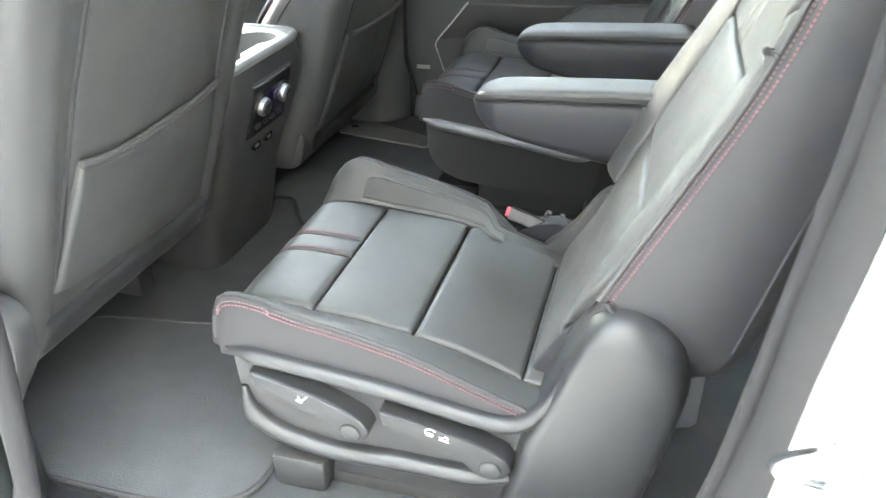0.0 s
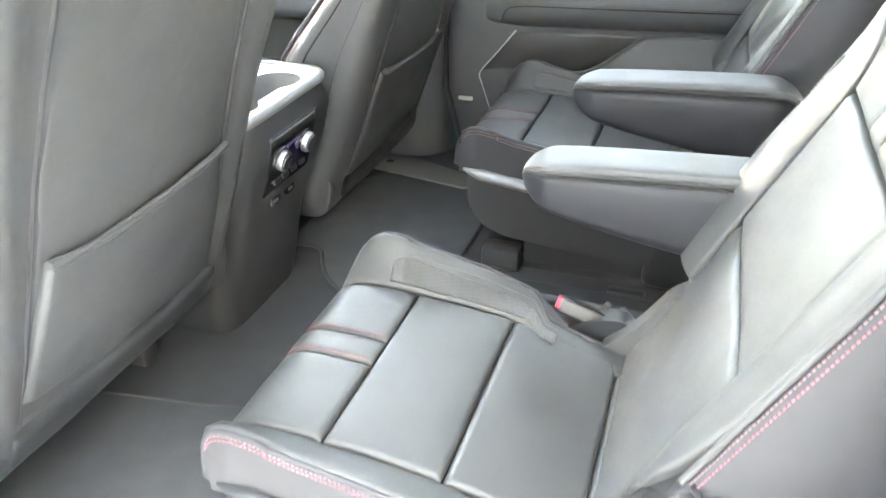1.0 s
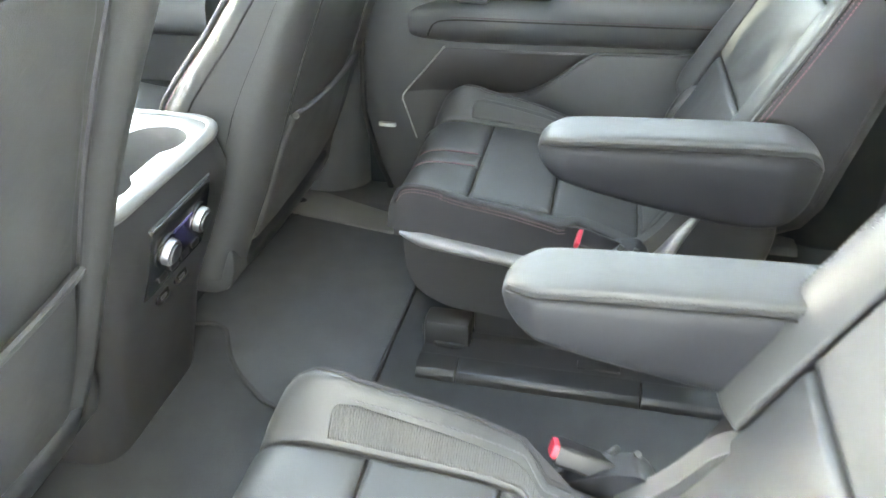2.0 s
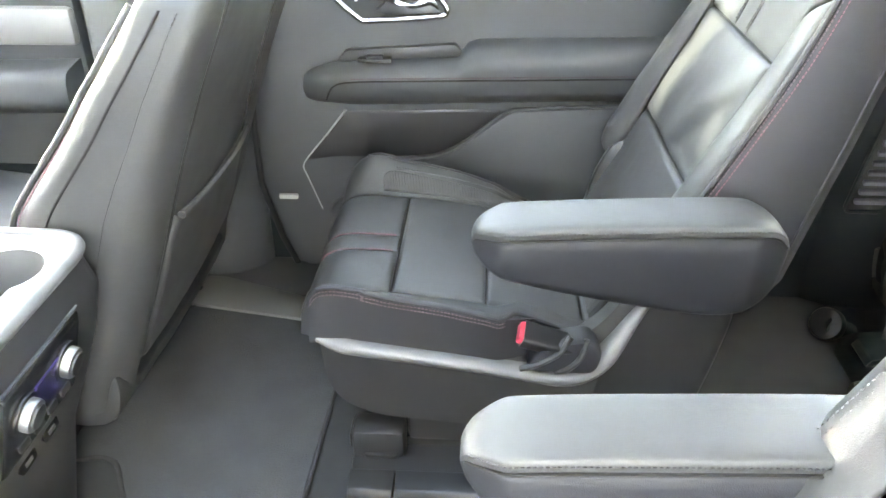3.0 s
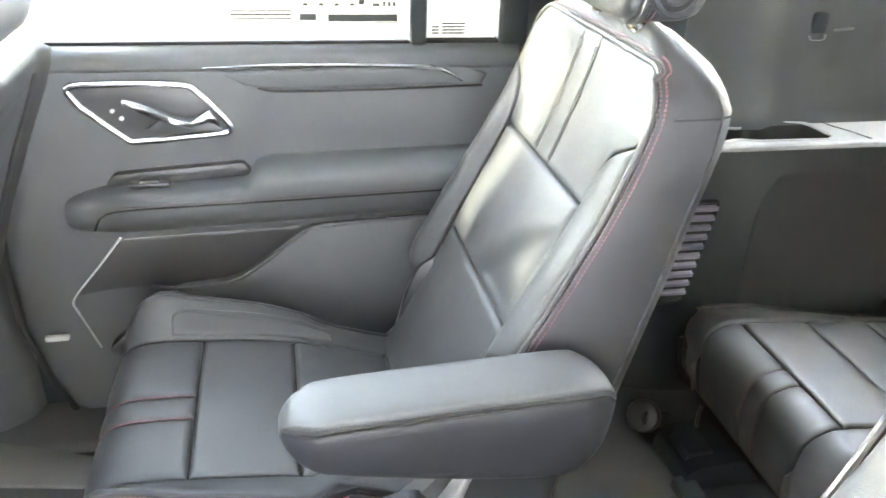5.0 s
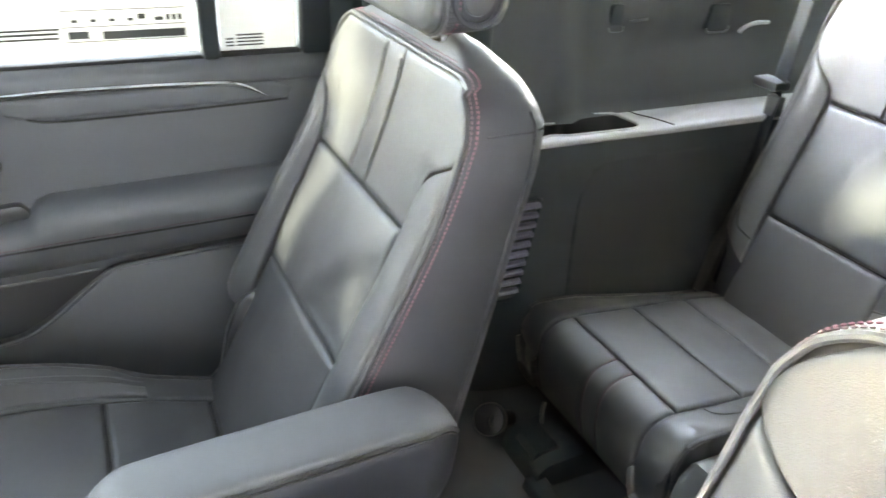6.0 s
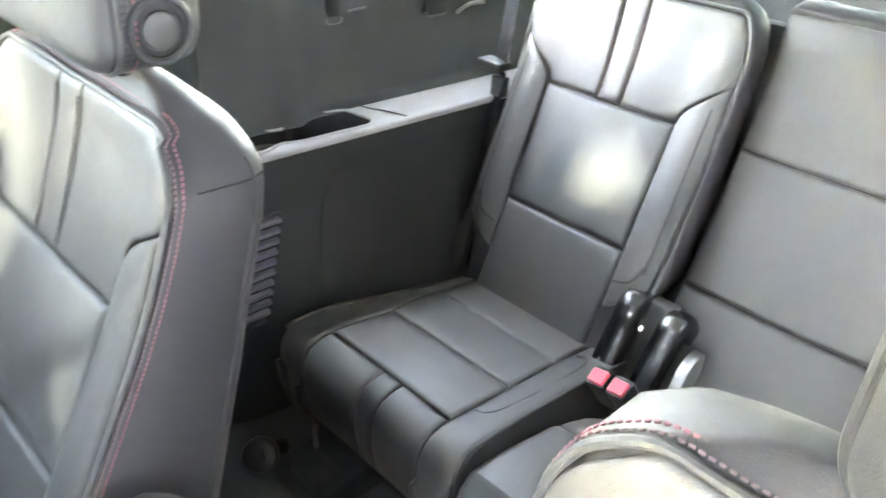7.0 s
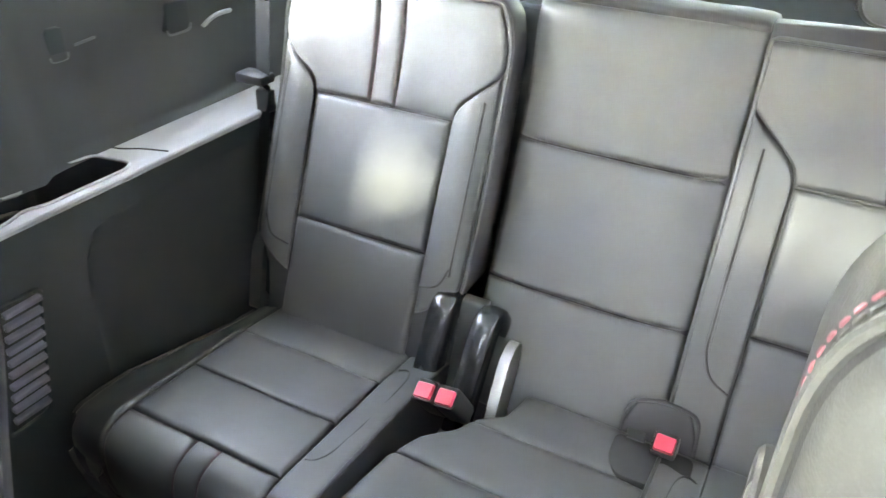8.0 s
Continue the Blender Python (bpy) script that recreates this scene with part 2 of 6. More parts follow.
def prism(outline, axis, a0, a1, bevel=0.0, seg=2, angle=25):
    """A 2D outline (in the two other axes, in xyz order) drawn out along an axis."""
    def at(p, q):
        return {"x": (q, p[0], p[1]), "y": (p[0], q, p[1]), "z": (p[0], p[1], q)}[axis]
    n = len(outline)
    vs = [at(p, a0) for p in outline] + [at(p, a1) for p in outline]
    fs = [tuple(range(n)), tuple(range(n, 2 * n))] + [(k, (k + 1) % n, n + (k + 1) % n, n + k) for k in range(n)]
    return solid((vs, fs), bevel, seg, angle)

def box(x0, x1, y0, y1, z0, z1, bevel=0.0, seg=2):
    return prism([(x0, y0), (x1, y0), (x1, y1), (x0, y1)], "z", z0, z1, bevel, seg)

def rounded(outline, r, n=4):
    """A 2D outline with its corners rounded."""
    out, m = [], len(outline)
    rr = r if hasattr(r, "__len__") else [r] * m
    for i in range(m):
        p, a, b = (np.array(outline[k % m], float) for k in (i, i - 1, i + 1))
        da, db = np.linalg.norm(a - p), np.linalg.norm(b - p)
        q = min(rr[i], da * 0.49, db * 0.49)
        s, e = p + (a - p) / da * q, p + (b - p) / db * q
        for k in range(n + 1):
            t = k / n
            out.append(tuple((1 - t) ** 2 * s + 2 * t * (1 - t) * p + t * t * e))
    return out

def disc(c, d, r, h, n=24, bevel=0.0):
    """A round plate or knob: centre of its back, direction, radius, height."""
    c, d = np.array(c, float), np.array(d, float) / np.linalg.norm(d)
    u = np.cross(d, [0.3, 0.5, 0.81])
    u = u / np.linalg.norm(u)
    w = np.cross(d, u)
    ring = lambda q, s: [c + d * q + s * (math.cos(2 * math.pi * k / n) * u + math.sin(2 * math.pi * k / n) * w) for k in range(n)]
    rings = [ring(0, r), ring(h - bevel, r)] + ([ring(h - bevel * 0.3, r - bevel * 0.3), ring(h, r - bevel)] if bevel else [ring(h, r)])
    return loft(rings)

def steps(length, edge, n):
    e = min(edge, length * 0.45) / length
    a = [0, 0.06 * e, 0.2 * e, 0.45 * e, 0.75 * e, e]
    mid = [e + (1 - 2 * e) * k / n for k in range(1, n)]
    return np.array(a + mid + [1 - q for q in a[::-1]])

def coons(bottom, top, left, right):
    """A map of the unit square into the (u, v) patch between four curves, each a list of points."""
    def curve(pts):
        c = np.array(spline(pts, 33))
        return lambda t: np.array([np.interp(t, np.linspace(0, 1, 33), c[:, k]) for k in (0, 1)])
    B, T, L, R = (curve(c) for c in (bottom, top, left, right))
    b0, b1, t0, t1 = B(0), B(1), T(0), T(1)
    return lambda s, t: ((1 - t) * B(s) + t * T(s) + (1 - s) * L(t) + s * R(t)
                         - ((1 - s) * (1 - t) * b0 + s * (1 - t) * b1 + (1 - s) * t * t0 + s * t * t1))

def rect(u0, u1, v0, v1):
    return lambda s, t: np.array((u0 + (u1 - u0) * s, v0 + (v1 - v0) * t))

def pad(S, q, puff=0.005, groove=0.006, edge=0.016, nu=10, nv=10, out=(0, 0, 1), skirt=0.012, soft=0.0008):
    """An upholstered panel: the patch q of the surface S, puffed up and rolled down at its seams, with side walls."""
    out = np.array(out, float)
    P = lambda s, t: np.array(S(*q(s, t)), float)
    ls = np.linalg.norm(P(1, .5) - P(.5, .5)) + np.linalg.norm(P(.5, .5) - P(0, .5))
    lt = np.linalg.norm(P(.5, 1) - P(.5, .5)) + np.linalg.norm(P(.5, .5) - P(.5, 0))
    ss, ts = steps(ls, edge, nu), steps(lt, edge, nv)
    rise = lambda d: math.sqrt(max(0, 1 - (1 - min(d / edge, 1)) ** 2))
    vs, rim = [], {}
    for i, s in enumerate(ss):
        for j, t in enumerate(ts):
            p, e = P(s, t), 0.01
            du = P(min(s + e, 1), t) - P(max(s - e, 0), t)
            dv = P(s, min(t + e, 1)) - P(s, max(t - e, 0))
            nrm = np.cross(du, dv)
            nrm = nrm / (np.linalg.norm(nrm) + 1e-12)
            if np.dot(nrm, out) < 0:
                nrm = -nrm
            ks, kt = rise(min(s, 1 - s) * ls), rise(min(t, 1 - t) * lt)
            dome = 16 * s * (1 - s) * t * (1 - t)
            h = -groove + groove * ks * kt + puff * (0.35 * ks * kt + 0.65 * dome)
            h += soft * ks * kt * (2 * noise.noise(Vector(p) * 22) + 3.2 * noise.noise(Vector(p) * 9 + Vector((3, 1, 7))))
            vs.append(p + nrm * h)
            if i in (0, len(ss) - 1) or j in (0, len(ts) - 1):
                rim[(i, j)] = p - nrm * skirt
    a, b = len(ss), len(ts)
    fs = [(i * b + j, (i + 1) * b + j, (i + 1) * b + j + 1, i * b + j + 1) for i in range(a - 1) for j in range(b - 1)]
    order = [(i, 0) for i in range(a)] + [(a - 1, j) for j in range(1, b)] + [(i, b - 1) for i in range(a - 2, -1, -1)] + [(0, j) for j in range(b - 2, 0, -1)]
    base = len(vs)
    vs += [rim[k] for k in order]
    n = len(order)
    for k in range(n):
        l = (k + 1) % n
        fs.append((order[k][0] * b + order[k][1], order[l][0] * b + order[l][1], base + l, base + k))
    bm = bmesh.new()
    bv = [bm.verts.new(tuple(v)) for v in vs]
    for f in fs:
        bm.faces.new([bv[i] for i in f])
    bmesh.ops.recalc_face_normals(bm, faces=bm.faces)
    bm.normal_update()
    bm.faces.ensure_lookup_table()
    mid = bm.faces[(a // 2) * (b - 1) + b // 2]
    if np.dot(mid.normal, out) < 0:
        bmesh.ops.reverse_faces(bm, faces=bm.faces)
    return bm

def stitches(path, pitch=0.0050, length=0.0043, w=0.0010):
    """A row of small thread stitches along a path."""
    P = [np.array(p, float) for p in path]
    d = np.concatenate([[0], np.cumsum([np.linalg.norm(P[i + 1] - P[i]) for i in range(len(P) - 1)])])
    arr = np.array(P)
    vs, fs = [], []
    k = pitch / 2
    while k + length < d[-1]:
        a, b = (np.array([np.interp(q, d, arr[:, c]) for c in range(3)]) for q in (k, k + length))
        t = (b - a) / np.linalg.norm(b - a)
        u = np.cross(t, (0.2, 0.35, 0.91))
        u = u / np.linalg.norm(u)
        v = np.cross(t, u)
        n = len(vs)
        vs += [a, b]
        for m in (a * .8 + b * .2, a * .2 + b * .8):
            vs += [m + w * (x * u + y * v) for x, y in ((1, 0), (0, 1), (-1, 0), (0, -1))]
        for i in range(4):
            j = (i + 1) % 4
            fs += [(n, n + 2 + j, n + 2 + i), (n + 2 + i, n + 2 + j, n + 6 + j, n + 6 + i), (n + 1, n + 6 + i, n + 6 + j)]
        k += pitch
    return vs, fs

# ---- the vehicle's shell ----
def slab(name, bm, mat, label, category, kind="structure", angle=38):
    return solo(name, bm, mat, label, category, kind=kind, angle=angle)

slab("floor", box(-1.9, 1.62, -0.70, 0.735, FLOOR - 0.06, FLOOR), CARPET, "charcoal carpeted vehicle floor", "floor")
def ring_slab(x0, x1, y0, y1, z0, z1, hole):
    """A flat slab with a rectangular opening through it."""
    a0, a1, b0, b1 = hole
    loops = [[(p, q, z) for p, q in r] for r in ([(x0, y0), (x1, y0), (x1, y1), (x0, y1)], [(a0, b0), (a1, b0), (a1, b1), (a0, b1)]) for z in (z0, z1)]
    vs = [p for l in loops for p in l]
    fs = []
    for k in range(4):
        j = (k + 1) % 4
        fs += [(k, j, 8 + j, 8 + k), (4 + k, 4 + j, 12 + j, 12 + k), (k, j, 4 + j, 4 + k), (8 + k, 8 + j, 12 + j, 12 + k)]
    return solid((vs, fs))
# unseen sunroof, inferred from sunlit patches and sized to light the seats
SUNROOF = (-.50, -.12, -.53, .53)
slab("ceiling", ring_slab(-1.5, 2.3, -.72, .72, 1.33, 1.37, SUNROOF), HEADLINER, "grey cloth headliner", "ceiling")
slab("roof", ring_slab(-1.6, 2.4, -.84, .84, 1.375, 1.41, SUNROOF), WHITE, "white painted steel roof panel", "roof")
slab("window_2", box(-.51, -.11, -.54, .54, 1.412, 1.418), ROOFGLASS, "unseen smoked glass sunroof pane, added to let daylight in", "window")
for s, nm in ((-1, "roof_rail_left"), (1, "roof_rail_right")):
    slab(nm, box(-1.6, 2.3, min(s * 0.72, s * 0.86), max(s * 0.72, s * 0.86), 1.235, 1.374, 0.012), HEADLINER, "pale trimmed rail along the roof edge", "roof rail")
slab("firewall", box(-2.0, -1.92, -0.84, 0.84, -0.2, 0.85), TRIM_DARK, "dark bulkhead at the front of the cabin", "wall")
slab("dashboard", prism(rounded([(-1.92, .35), (-1.45, .38), (-1.38, .72), (-1.55, .86), (-1.92, .88)], .06), "y", -.74, .74, .01), TRIM_DARK, "dark soft dashboard across the front", "dashboard")
# unseen header and smoked windshield, added to cut daylight from the front
slab("windshield_header", prism(rounded([(-1.62, 1.03), (-1.5, 1.03), (-1.0, 1.325), (-1.0, 1.374), (-1.62, 1.374)], .02), "y", -.74, .74, 0), HEADLINER, "unseen low sloping header, added to cut light through the windshield", "trim")
slab("windshield", solid(loft([[(x, -.72, z), (x, .72, z), (x + .006, .72, z), (x + .006, -.72, z)] for x, z in ((-1.72, .87), (-1.52, 1.035))])), SMOKE, "raked windshield glass", "windshield")
slab("tailgate", box(2.3, 2.36, -0.84, 0.84, -0.2, 0.85, 0.02), TRIM_DARK, "dark trimmed lower tailgate", "tailgate")
slab("window_3", box(2.31, 2.316, -.80, .80, .85, 1.33), NIGHT, "dark privacy glass in the tailgate", "window")
slab("window_4", box(.74, 2.24, -.815, -.810, .66, 1.235), TINT, "lightly tinted glass in the rear side", "window")
slab("rear_header", box(2.25, 2.36, -.84, .84, 1.30, 1.374, .01), HEADLINER, "pale header above the tailgate", "trim")
slab("cargo_floor", box(1.622, 2.3, -0.70, 0.70, 0.2, 0.24), CARPET, "charcoal carpeted cargo floor", "floor")
for x in (-1.5, 2.22):
    for s in (-1, 1):
        slab("corner_pillar", box(x, x + 0.1, min(s * .74, s * .86), max(s * .74, s * .86), 0.6, 1.24, 0.015), TRIM, "grey trimmed corner pillar", "pillar")

# left side: the open rear door leaves this opening
slab("rocker_left", prism(rounded([(-.72, -.1), (-.72, .118), (-.78, .128), (-.93, .06), (-.98, -.1)], .015), "x", -0.62, 0.62, 0), WHITE, "white painted sill under the open rear door", "sill")
slab("scuff_plate", box(-0.60, 0.52, -0.79, -0.705, 0.118, 0.137, 0.005), PLASTIC, "black scuff plate along the door sill", "sill")
JAMB = ((-.2, .30), (.14, .36), (.20, .395), (.35, .448), (.45, .474), (.512, .487), (.64, .497), (.73, .508), (.80, .516), (1.24, .52))
jx = lambda z: float(np.interp(z, *zip(*JAMB)))
jz = [-.2, .0, .14, .2, .28, .35, .45, .55, .65, .75, .85]
slab("jamb_left", solid(loft([[(jx(z) + a, b, z) for a, b in ((.002, -.885), (.004, -.95), (.010, -1.0), (.04, -1.02), (.7, -1.03), (.7, -.81), (.05, -.81), (.03, -.905))] for z in jz])), WHITE, "white painted rear door jamb", "door jamb", angle=30)
slab("jamb_upper_left", solid(loft([[(jx(z) + a, b, z) for a, b in ((.002, -.885), (.004, -.95), (.010, -1.0), (.04, -1.02), (.22, -1.03), (.22, -.81), (.05, -.81), (.03, -.905))] for z in (.852, .95, 1.1, 1.24)])), WHITE, "white painted upper door jamb", "door jamb", angle=30)
slab("jamb_liner", solid(loft([[(jx(z) + a, b, z) for a, b in ((-.003, -.80), (-.005, -.84), (-.004, -.865), (.001, -.885), (.045, -.885), (.045, -.80))] for z in jz + [.95, 1.1, 1.24]])), RUBBER, "dark grey rubber-lined door jamb edge", "door jamb", angle=50)
slab("quarter_trim_left", prism(rounded([(.56, -.80), (.66, -.72), (.80, -.66), (2.25, -.66), (2.25, -.80)], .03), "z", 0.0, .66, .01), TRIM_LIT, "moulded side trim with door light in its pale colour", "side trim")
slab("pillar_trim_left", prism(rounded([(.575, -.79), (.60, -.765), (.72, -.76), (.74, -.79)], .01), "z", .662, 1.25, .004), TRIM, "grey pillar trim behind the door opening", "pillar")
slab("rear_pillar_left", prism(rounded([(1.5, -.80), (1.5, -.72), (1.72, -.72), (1.72, -.80)], .02), "z", .64, 1.25, .006), TRIM, "grey rear pillar trim", "pillar")
slab("jamb_front_left", prism(rounded([(-.62, -.70), (-.40, -.705), (-.36, -.76), (-.345, -.84), (-.42, -.88), (-.62, -.88)], .02), "z", -0.2, 1.24, 0), WHITE, "white painted centre pillar", "pillar")
slab("front_side_left", box(-1.9, -.62, -.80, -.72, -.2, .80, .02), TRIM_DARK, "dark trimmed front door", "door")
seal_path = spline([(jx(z) - .004, -.797, z) for z in (1.22, .86, .66, .44, .28)] + [(.34, -.797, .165), (.22, -.797, .147)], 40)
seal = thing("door_seal", (.35, -.81, .14), "black rubber weatherstrip round the door opening", "weatherstrip")
part("rubber_bulb", tube(seal_path, 0.008, 10), RUBBER, seal)
part("seal_lip", tube([p + np.array((.004, .014, 0)) for p in seal_path], 0.006, 8), RUBBER, seal, "thin inner lip")
seal2 = thing("door_seal", (-.3, -.81, .14), "black rubber weatherstrip along the centre pillar", "weatherstrip")
sp2 = spline([(-.19, -.812, 1.2), (-.225, -.812, .6), (-.245, -.812, .40), (-.275, -.812, .23), (-.34, -.806, .15)], 30)
part("rubber_bulb", tube(sp2, 0.014, 10), RUBBER, seal2)
part("seal_lip", tube([p + np.array((-.03, .022, 0)) for p in sp2], 0.009, 8), PLASTIC, seal2, "thin inner lip")
slab("pillar_lower_left", prism(rounded([(-.62, -.69), (-.46, -.675), (-.36, -.70), (-.315, -.79), (-.33, -.82), (-.62, -.80)], .03), "z", .14, 1.2, .01), TRIM_DARK, "grey centre pillar trim beside the front seat", "pillar")

striker = thing("door_striker", (.50, -.945, .62), "bright steel door striker loop on the white jamb", "striker")
part("mount", prism(rounded([(-.985, .64), (-.985, .70), (-.965, .71), (-.945, .67), (-.945, .615), (-.96, .605)], .01), "x", .498, .504, .002), STEEL, striker)
part("loop", tube(spline([(.500, -.982, .686), (.487, -.972, .672), (.478, -.955, .650), (.476, -.942, .632), (.482, -.938, .622), (.492, -.948, .628), (.500, -.962, .640)], 30), .0042, 10), CHROME, striker)
part("bolt", disc((.498, -.976, .69), (-1, 0, 0), .008, .006, 6, .001), STEEL, striker)
part("bolt", disc((.498, -.953, .622), (-1, 0, 0), .008, .006, 6, .001), STEEL, striker)

# ---- seat builders ----
def cushion_parts(parent, W, P, out=(0, 0, 1)):
    """The cushion of a seat: core, padded panels, piping and stitching. W: (x, u, z) to the world. P: its sizes."""
    prof = np.array(spline(P["profile"], 300))
    arc = np.concatenate([[0], np.cumsum(np.linalg.norm(np.diff(prof, axis=0), axis=1))])
    hi, ho = P["inner"], P["outer"]
    zmax = float(prof[:, 1].max())
    lx, lz = zip(*P["bolster"])
    def at(s):
        return np.array([np.interp(s, arc, prof[:, k]) for k in (0, 1)])
    fx, fz = zip(*P.get("bolster_flat", P["bolster"]))
    nx_, nw_ = zip(*P.get("notch", [(0, 1), (1, 1)]))
    low = lambda x: float(np.interp(x, *zip(*P["low"])))
    def wide(x, u):
        """The aisle side draws in behind the notch for the belt buckle, the other side along its taper."""
        if u < -hi and "taper" in P:
            return -hi + (u + hi) * float(np.interp(x, *zip(*P["taper"])))
        return u * (float(np.interp(x, nx_, nw_)) if u > hi else 1)
    def S(u, s):
        p = at(s)
        k = (abs(u) - hi) / (ho - hi)
        k = min(max(k, 0), 1)
        tall = np.interp(p[0], fx, fz) if u * P.get("flat", 0) > 0 else np.interp(p[0], lx, lz)
        h = tall * (.35 * k + .65 * k * k * (3 - 2 * k)) * (1 - .12 * max(0, k - .85) / .15)
        h *= min(max((p[1] - zmax + .07) / .06, 0), 1)
        return np.array(W(p[0] + (max(k, 0) ** 3 * .014 if s < arc[-1] * .3 else 0), wide(p[0], u), p[1] + h))
    top = np.argmax(prof[:, 1])
    def sx(x):
        return float(np.interp(x, prof[top:, 0], arc[top:]))
    e = 0.0015
    rings = []
    for s in [arc[-1] * q for q in (.045, .07, .10, .14, .18, .22, .26, .31, .36, .42, .5, .6, .7, .8, .9, .97)]:
        x, zi = at(s)[0] + .006, S(hi, s)[2] - .010
        za, zb, b = S(-ho + .002, s)[2] - .004, S(ho - .002, s)[2] - .004, low(x)
        if min(za, zb) < b + .004:
            continue
        wb, wa = wide(x, ho), wide(x, -ho)
        rings.append([W(x + .012, wa + .001, b), W(x + .012, wa + .001, za), W(x, wa + .006, za), W(x, -hi, zi), W(x, hi, zi), W(x, wb - .006, zb), W(x + .012, wb - .001, zb), W(x + .012, wb - .001, b)])
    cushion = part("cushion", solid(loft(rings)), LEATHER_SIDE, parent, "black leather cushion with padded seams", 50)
    cuts = [P.get("start", .024)] + [sx(x) for x in P["seams"]] + [arc[-1] - 0.004]
    b0, b1 = P["stripe"]
    for u0, u1 in ((-hi, b0), (b0, b1), (b1, hi)):
        part("cushion_panel", pad(S, rect(u0 + e, u1 - e, cuts[0], cuts[1] - e), P["puff"] * .5, 0.004 if u1 - u0 < .1 else .005, .010, 6, 14, (-.4, 0, 1)), LEATHER, cushion)
    for k in range(1, len(cuts) - 1):
        part("cushion_panel", pad(S, rect(-hi + e, hi - e, cuts[k] + e, cuts[k + 1] - e), P["puff"], P.get("groove", .006), P.get("edge", .011), 12, 8, out), LEATHER, cushion)
    for sg in (-1, 1):
        ua, ub = (hi + e, ho - e) if sg > 0 else (-ho + e, -hi - e)
        part("bolster", pad(S, rect(ua, ub, P.get("start", .024) + .012, arc[-1] - .01), .002, .004, .008, 8, 30, (0, 0, 1)), LEATHER, cushion)
        edge = [S(sg * (ho - .001), s) for s in np.linspace(P.get("pipe_from", .012), sx(P["pipe_end"]), 60)]
        part("piping", tube(edge, .0032, 8), LEATHER_SIDE, cushion)
        for d in (.0045, .010):
            row = [p + np.array(W(0, sg * .0025, 0)) - np.array(W(0, 0, 0)) - np.array((0, 0, d)) for p in edge[1:]]
            if P.get("stitch", True):
                part("red_stitching", stitches(row, .0050, .0043, .0010), P.get("edge_thread", THREAD) if d > .005 else DUSTTHREAD, cushion, "row of dark red stitches")
        if P.get("rib") == sg or P.get("rib") == 2:
            m = hi + .004
            q = coons([(sg * m, sx(-.045)), (sg * m, sx(.19))], [(sg * (m + .026), sx(-.02)), (sg * (m + .020), sx(.19))],
                      [(sg * m, sx(-.045)), (sg * (m + .021), sx(-.045)), (sg * (m + .026), sx(-.02))], [(sg * m, sx(.19)), (sg * (m + .020), sx(.19))])
            S2 = lambda u, s: S(u, s) + np.array((0, 0, .0065))
            part("ribbed_insert", pad(S2, q, .001, .003, .006, 14, 6, out, .008, 0), LEATHER_RIB, cushion, "finely ribbed leather insert")
            part("stitching", stitches([S2(sg * (m + .029), s) for s in np.linspace(sx(-.03), sx(.19), 40)]), GREYTHREAD, cushion)
    for u in (b0, b1):
        for d in (.0035,):
            part("red_stitching", stitches([S(u + d, s) + np.array((0, 0, .0012)) for s in np.linspace(cuts[0] + .02, cuts[1] - .005, 30)]), P.get("thread", THREAD), cushion, "row of dark red stitches")
    return cushion, S, sx

